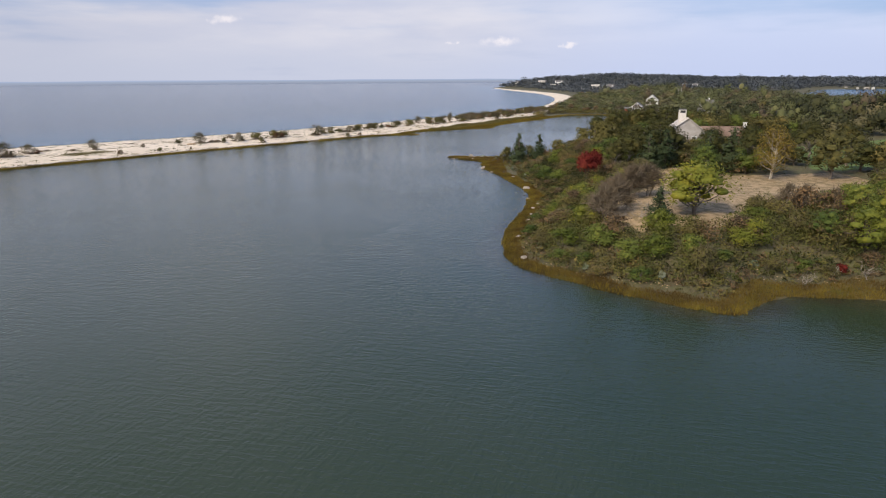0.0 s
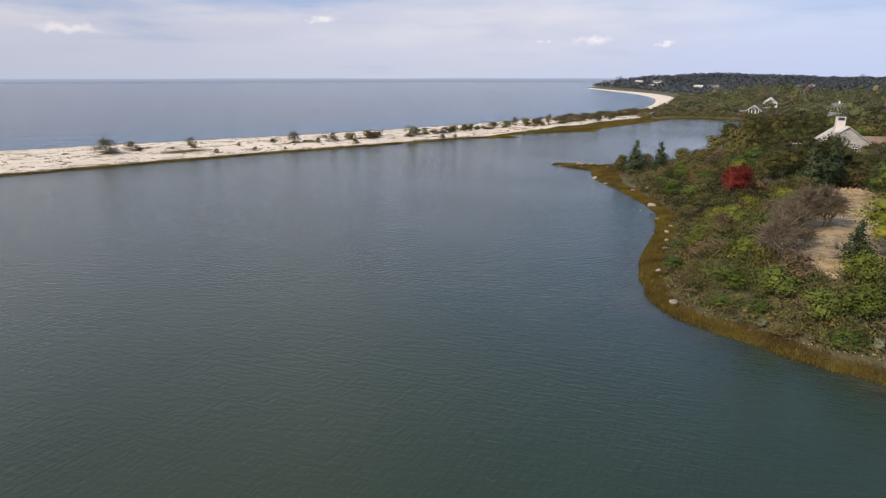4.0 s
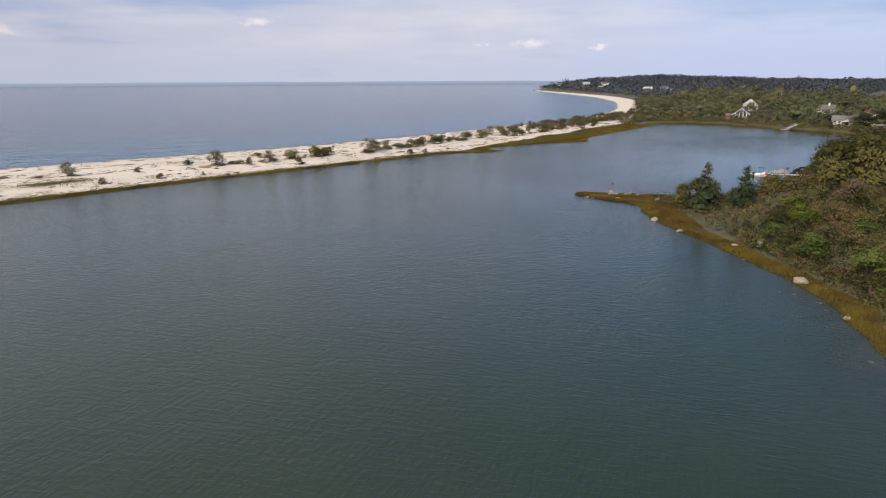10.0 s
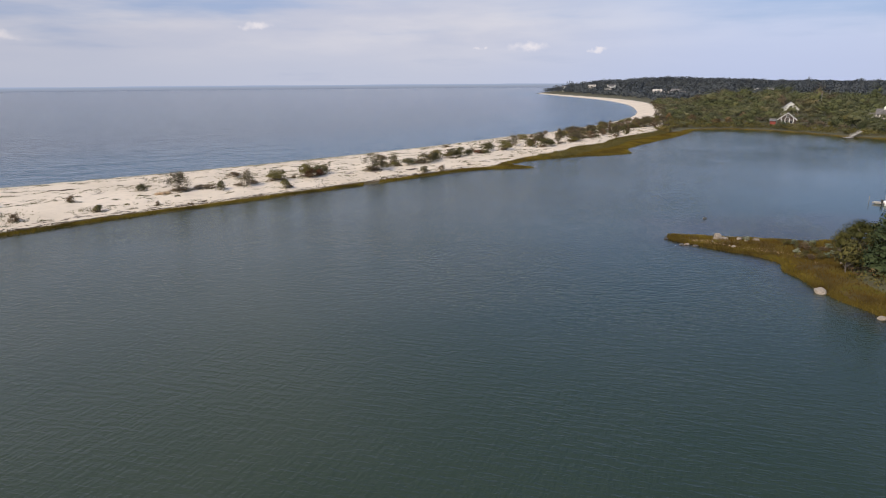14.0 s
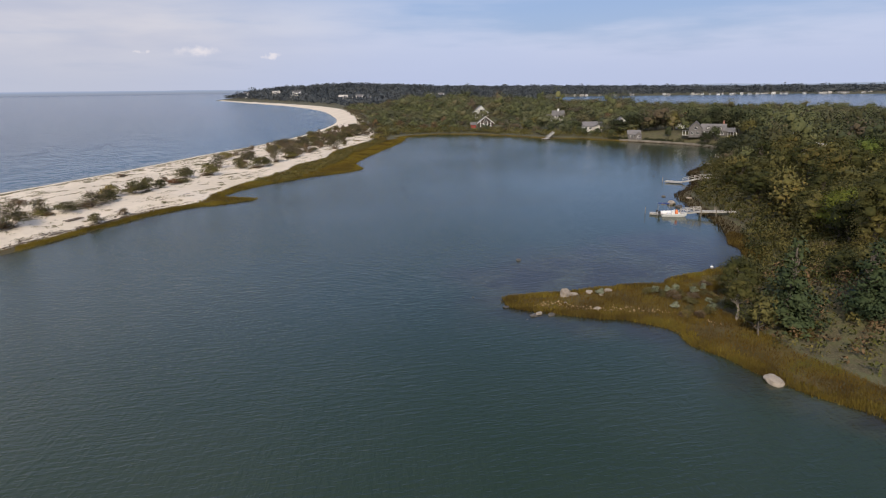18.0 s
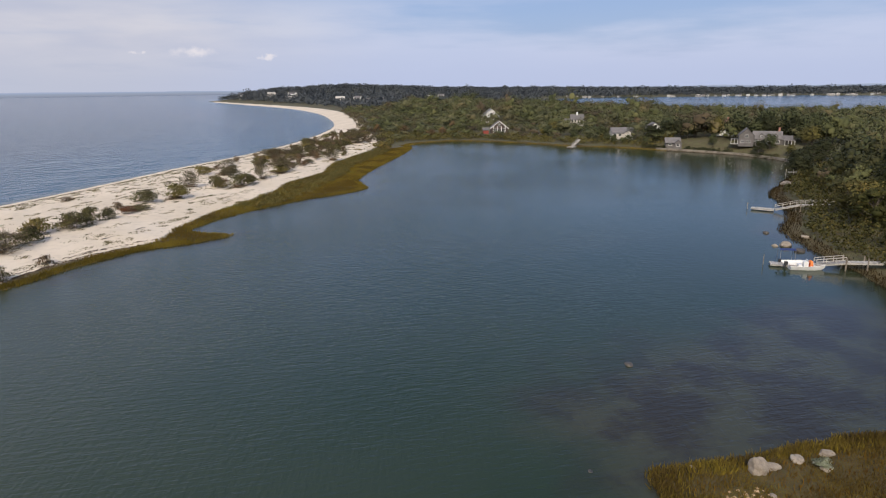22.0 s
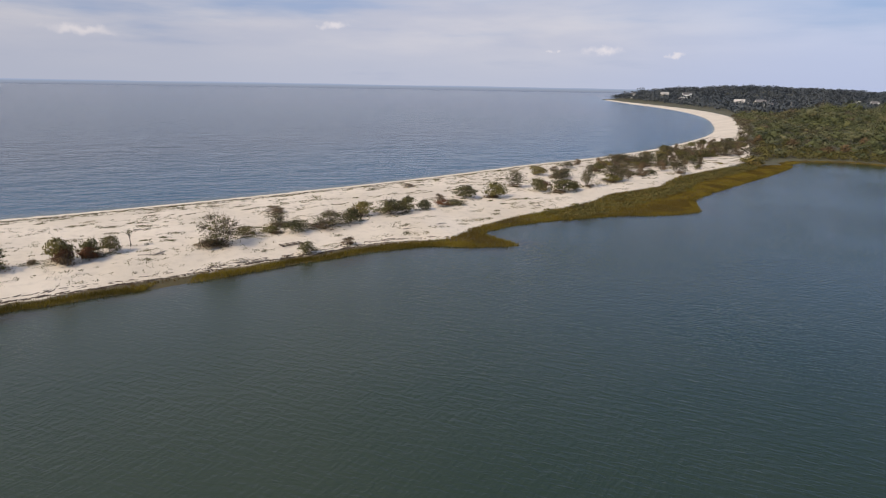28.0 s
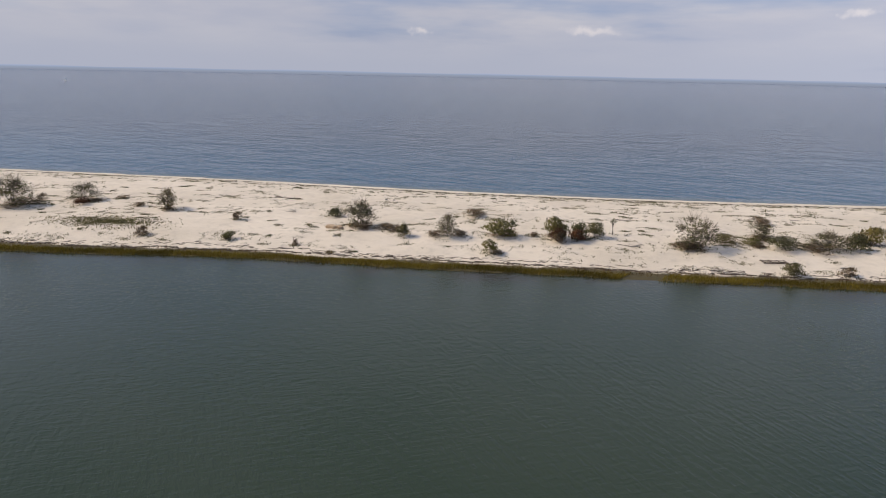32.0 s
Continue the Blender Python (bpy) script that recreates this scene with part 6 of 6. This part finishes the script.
# ---- docks and boats ----
def deck_run(ob, a, b, wide, planks=True):
    """Stringers and cross planks from a to b."""
    a, b = np.array(a, float), np.array(b, float)
    t = (b - a) / np.linalg.norm(b - a)
    side = np.cross(t, (0, 0, 1.0))
    side /= np.linalg.norm(side)
    for s in (-1, 1):
        solid("stringer", [beam(a + side * s * (wide / 2 - 0.1) - (0, 0, 0.16), b + side * s * (wide / 2 - 0.1) - (0, 0, 0.16), 0.1, 0.24)], M_PLANK, ob)
    n = int(np.linalg.norm(b - a) / 0.3)
    for i in range(n):
        c = a + (b - a) * (i + 0.5) / n
        solid("plank", [beam(c - side * wide / 2, c + side * wide / 2, 0.26, 0.06)], M_PLANK, ob)


def rail_run(ob, a, b, high, n):
    a, b = np.array(a, float), np.array(b, float)
    for i in range(n):
        c = a + (b - a) * i / (n - 1)
        solid("rail_post", [beam(c, c + (0, 0, high), 0.1, 0.1)], M_PLANK, ob)
    for k in (1.0, 0.55):
        solid("handrail", [beam(a + (0, 0, high * k), b + (0, 0, high * k), 0.1, 0.1)], M_PLANK, ob)


def pile(ob, x, y, top, r=0.14, mat=None):
    solid("pile", [tube([(x, y, -1.2), (x, y, top)], [r, r * 0.9], 8)], mat or M_DRIFT, ob)


# dock by the boat: float, ramp with rails, walkway on piles
d1 = thing("boat_dock", 71.0, 284.4, 0, 0, "weathered wooden dock with railed ramp and piles", "dock")
o = Vector((71.0, 284.4))
q0, q1, q2 = (70.2, 285.6), (73.6, 282.8), (79.5, 278.0)
rel = lambda p, z: (p[0] - o.x, p[1] - o.y, z)
deck_run(d1, rel((65.6, 290.6), 0.45), rel(q0, 0.45), 1.8)
deck_run(d1, rel(q0, 0.75), rel(q1, 1.35), 1.3)
deck_run(d1, rel(q1, 1.4), rel(q2, 1.55), 1.4)
rail_run(d1, rel((70.7, 286.1), 0.75), rel((74.1, 283.3), 1.35), 1.0, 4)
rail_run(d1, rel((69.8, 285.1), 0.75), rel((73.2, 282.3), 1.35), 1.0, 4)
for p in ((73.2, 282.2), (74.1, 283.4), (75.8, 280.2), (76.6, 281.3), (78.2, 278.2), (79.0, 279.2)):
    pile(d1, p[0] - o.x, p[1] - o.y, 2.3)
pile(d1, 65.0 - o.x, 291.4 - o.y, 1.8, 0.06)


def skiff(x, y, yaw, length, beam_w, label):
    """Open motor boat: hull lofted from ribs, deck inside, console, outboard."""
    b = thing("motor_boat", x, y, 0.0, yaw, label, "motor boat")
    ribs = []
    n, m = 13, 9
    for i in range(n):
        t = i / (n - 1)
        w = beam_w / 2 * (1 - max(0, (t - 0.45) / 0.55) ** 2.2) + 0.02
        sheer = 0.62 + 0.28 * t ** 2
        keel = -0.25 + 0.45 * max(0, (t - 0.7) / 0.3) ** 2
        for j in range(m):
            a = -1 + 2 * j / (m - 1)
            prof = abs(a) ** 0.45
            ribs.append((length * (t - 0.5) + 0.25 * t * abs(a), math.copysign(w * prof, a) if a else 0.0, keel + (sheer - keel) * abs(a) ** 1.8))
    f = [(i * m + j, i * m + j + 1, (i + 1) * m + j + 1, (i + 1) * m + j) for i in range(n - 1) for j in range(m - 1)]
    f.append(tuple(range(m)))
    part("hull", poly("hull", ribs, f, M_HULL), b)
    floor_v = [(length * (i / (n - 1) - 0.5), s * beam_w * 0.43 * (1 - max(0, (i / (n - 1) - 0.45) / 0.55) ** 2.2), 0.32) for i in range(n - 1) for s in (-1, 1)]
    part("deck", poly("deck", floor_v, [(2 * i, 2 * i + 2, 2 * i + 3, 2 * i + 1) for i in range(n - 2)], M_HULL), b)
    for s in (-1, 1):
        pts = [(length * (i / (n - 1) - 0.5) + 0.25 * i / (n - 1), s * (beam_w / 2 * (1 - max(0, (i / (n - 1) - 0.45) / 0.55) ** 2.2) + 0.02), 0.64 + 0.28 * (i / (n - 1)) ** 2) for i in range(n)]
        solid("gunwale", [tube(pts, [0.06] * n, 6)], M_HULL, b)
    return b


b = skiff(68.6, 286.0, -38, 5.4, 2.0, "white open motor boat with an orange float moored at a dock")
con = solid("console", [slab(-0.2, 0, 0.85, 0.7, 0.8, 1.1), slab(0.0, 0, 1.5, 0.06, 0.8, 0.5)], M_HULL, b)
solid("seat", [slab(-1.1, 0, 0.62, 0.55, 0.9, 0.6)], M_HULL, b)
solid("thwart", [slab(1.5, 0, 0.55, 0.5, 1.3, 0.12)], M_HULL, b)
ring = [(0.55 + 0.0 * i, -0.1 + 0.55 * math.cos(i * 0.5236), 0.95 + 0.5 * math.sin(i * 0.5236)) for i in range(13)]
solid("float", [tube(ring, [0.24] * 13, 8)], M_ORANGE, b, "orange inflatable float")
eng = solid("outboard", [slab(-3.25, 0, 0.95, 0.5, 0.4, 0.6), slab(-3.3, 0, 0.3, 0.2, 0.2, 1.0)], M_DARK, b, "black outboard engine")
b2_ = skiff(69.2, 288.4, -38, 4.4, 1.6, "white pontoon skiff lying behind the motor boat")
solid("outboard", [slab(-2.5, 0, 0.8, 0.4, 0.35, 0.5), slab(-2.55, 0, 0.25, 0.16, 0.16, 0.8)], M_DARK, b2_, "black outboard engine")
bim = thing("canvas_canopy", 70.0, 290.6, 0.35, -38, "dark blue canvas canopy frame on the float", "canopy")
part("canvas", poly("canvas", [(-1.3, -0.8, 1.9), (1.3, -0.8, 1.9), (1.3, 0.8, 1.9), (-1.3, 0.8, 1.9), (-1.3, 0, 2.05), (1.3, 0, 2.05)], [(0, 1, 5, 4), (4, 5, 2, 3)], M_BLUE), bim)
for sx in (-1.2, 1.2):
    for sy in (-0.75, 0.75):
        solid("strut", [beam((sx, sy, -0.5), (sx, sy, 1.9), 0.05, 0.05)], M_METAL, bim)
fb = skiff(-1496, 479, 20, 9.0, 3.2, "distant white motor yacht far out on the sea")
solid("cabin", [slab(-0.6, 0, 1.5, 4.6, 2.4, 1.9), slab(-1.2, 0, 3.0, 2.4, 2.0, 1.2)], M_HULL, fb)
# second dock further in
d2 = thing("boat_dock", 109, 319.5, 0, 0, "pale floating dock with a long railed walkway", "dock")
o = Vector((109, 319.5))
deck_run(d2, rel((106.6, 324.4), 0.5), rel((109.2, 320.0), 0.5), 2.2)
deck_run(d2, rel((108.6, 319.4), 0.7), rel((112.0, 315.8), 2.0), 1.3)
deck_run(d2, rel((112.0, 315.8), 2.0), rel((118.0, 310.5), 2.4), 1.3)
rail_run(d2, rel((109.2, 319.9), 0.7), rel((112.5, 316.3), 2.0), 1.0, 4)
rail_run(d2, rel((112.5, 316.3), 2.0), rel((118.4, 311.0), 2.4), 1.0, 6)
for p in ((112.4, 316.6), (111.6, 315.0), (115.2, 313.8), (114.4, 312.4)):
    pile(d2, p[0] - o.x, p[1] - o.y, 2.6)
pile(d2, 106.2 - o.x, 325.2 - o.y, 1.7, 0.07)
# small dock with a steep ramp at the head of the lagoon
d3 = thing("boat_dock", 172, 474, 0, 0, "small pale dock with a sloping gangway", "dock")
o = Vector((172, 474))
deck_run(d3, rel((167.6, 471.5), 0.6), rel((172.2, 473.5), 0.6), 3.0)
deck_run(d3, rel((171.5, 473.5), 0.8), rel((181.5, 480.5), 3.2), 1.5)
rail_run(d3, rel((171.5, 474.3), 0.8), rel((181.3, 481.2), 3.2), 0.9, 4)
for p in ((168.2, 470.4), (172.6, 475.2), (177, 477), (181, 480)):
    pile(d3, p[0] - o.x, p[1] - o.y, 2.4)
# dock post and light by the corner
d4 = thing("boat_dock", 168, 352, 0, 0, "short pale dock half hidden by bank trees", "dock")
o = Vector((168, 352))
deck_run(d4, rel((170.5, 357.4), 1.0), rel((173.5, 354.6), 1.2), 1.4)
for p in ((170.2, 358.0), (171.4, 356.2)):
    pile(d4, p[0] - o.x, p[1] - o.y, 2.0, 0.13, M_PLANK)
mark = thing("mooring_buoy", 42.2, 253.4, 0, 0, "small white mooring buoy floating near the marsh", "buoy")
bmb = bmesh.new()
bmesh.ops.create_uvsphere(bmb, u_segments=12, v_segments=8, radius=0.26)
me = bpy.data.meshes.new("float")
bmb.to_mesh(me)
bmb.free()
me.materials.append(M_HULL)
part("float", me, mark)
solid("ring", [tube([(0.1 * math.cos(i * 1.05), 0, 0.32 + 0.1 * math.sin(i * 1.05)) for i in range(7)], [0.02] * 7, 5)], M_METAL, mark)
# low stone wall in front of the shore house
wall = tagged(new("seawall"), "low weathered stone seawall below the shore lawn", "seawall", kind="structure")
line = spline([(197.5, 443), (199.5, 437), (208, 410), (207, 387), (198.5, 373)], 6)
s = np.cumsum(np.r_[0, np.hypot(*np.diff(line, axis=0).T)])
rw = random.Random(3)
for row in range(2):
    t = rw.uniform(0, 1)
    while t < s[-1] - 1.2:
        w = rw.uniform(1.2, 2.2)
        a = [np.interp(t + 0.04, s, line[:, i]) for i in (0, 1)]
        c = [np.interp(min(t + w, s[-1]), s, line[:, i]) for i in (0, 1)]
        z = 0.28 + row * 0.55
        part("stone", mesh_of("stone", *beam((*a, z), (*c, z), 0.8 + rw.uniform(-0.08, 0.08), 0.52), M_WALLSTONE), wall)
        t += w + 0.04


# ---- drift on the spit ----
def log(x, y, yaw, length, thick, label, mat=M_DRIFT):
    ob = thing("driftwood_log", x, y, floor_at(x, y), yaw, label, "driftwood", "driftwood logs")
    r = np.random.RandomState(int(abs(x * 7) + abs(y)))
    solid("trunk", [limb(r, (-length / 2, 0, thick * 0.7), (length / 2, 0, thick * 0.8), thick, thick * 0.6, 0.02, 8, 7)], mat, ob)
    if length > 2:
        for i in range(3):
            a = np.array((length * r.uniform(-0.3, 0.4), 0, thick))
            solid("stub", [limb(r, a, a + (r.uniform(0.2, 0.8), r.choice((-1, 1)) * r.uniform(0.3, 0.9), r.uniform(0.05, 0.5)), thick * 0.35, thick * 0.12, 0.1, 5, 4)], mat, ob)


log(-152.8, 303.0, 38, 6.5, 0.2, "long grey driftwood log lying on sand", M_WRACK)
for x, y, yaw, L in ((-115.9, 294.4, 80, 0.9), (-64.5, 349.5, 52, 3.2), (-77, 334.5, 30, 4.2), (-76.2, 336, 75, 2.2), (-58.8, 338.5, 40, 3.6), (-61.2, 337.4, 62, 2.8), (-47.5, 355.6, 55, 2.0), (-30, 372, 45, 3.0), (-90, 352, 44, 3.5), (-66, 385, 46, 4.5), (-20, 436, 49, 3.5), (-130, 340, 41, 3.0), (-36, 366, 40, 3.4), (-8, 398, 44, 2.6)):
    log(x, y, yaw, L, 0.1 if L < 3.5 else 0.14, "bleached driftwood branch on the sand spit")
pal = thing("timber_frame", -56.4, 348.2, floor_at(-56.4, 348.2) + 0.05, 48, "washed-up timber frame lying flat on sand", "timber frame")
for yy in (-0.8, 0.0, 0.8):
    solid("rail", [beam((-2.2, yy, 0.08), (2.2, yy, 0.08), 0.16, 0.12)], M_WRACK, pal)
for xx in (-2.0, -0.6, 0.8, 2.0):
    solid("crosspiece", [beam((xx, -0.9, 0.2), (xx, 0.9, 0.2), 0.16, 0.08)], M_WRACK, pal)


# pale dead branches on the bank
def snag(x, y, yaw, size, label):
    ob = thing("fallen_branch", x, y, floor_at(x, y), yaw, label, "dead branch", "dead branches on the bank")
    r = np.random.RandomState(int(abs(x * 13) + y))
    chunks = []
    for i in range(9):
        a = np.array((r.uniform(-0.4, 0.4), r.uniform(-0.2, 0.2), 0.1)) * size
        e = a + np.array((r.normal(0, 0.8), r.normal(0, 0.5), r.uniform(0.1, 0.9))) * size
        chunks.append(limb(r, a, e, 0.035 * size, 0.01 * size, 0.15, 5, 5))
        for j in range(3):
            m = a + (e - a) * r.uniform(0.4, 0.9)
            chunks.append(limb(r, m, m + r.normal(0, 0.3, 3) * size + (0, 0, 0.15 * size), 0.014 * size, 0.005 * size, 0.1, 4, 3))
    solid("branch_tangle", chunks, M_DRIFT, ob)


for x, y, s in ((52.5, 87.5, 2.6), (57, 88, 3.0), (61, 87.5, 2.8), (65.5, 86.8, 3.0), (70, 85.6, 2.6), (37.5, 92, 2.0), (33.5, 108.5, 3.2), (36, 113, 3.0), (31, 110, 2.4)):
    snag(x, y, pick.uniform(0, 360), s * 0.62, "tangle of bleached dead branches on the bank")
for x, y in ((-111.6, 330.4), (-60, 336.9), (-138, 297)):
    snag(x, y, 40, 1.2, "low tangle of grey driftwood twigs on sand")

# the patterns were only for copying
for versions in LIB.values():
    for ob, h in versions:
        for o in (*ob.children_recursive, ob):
            bpy.data.objects.remove(o)
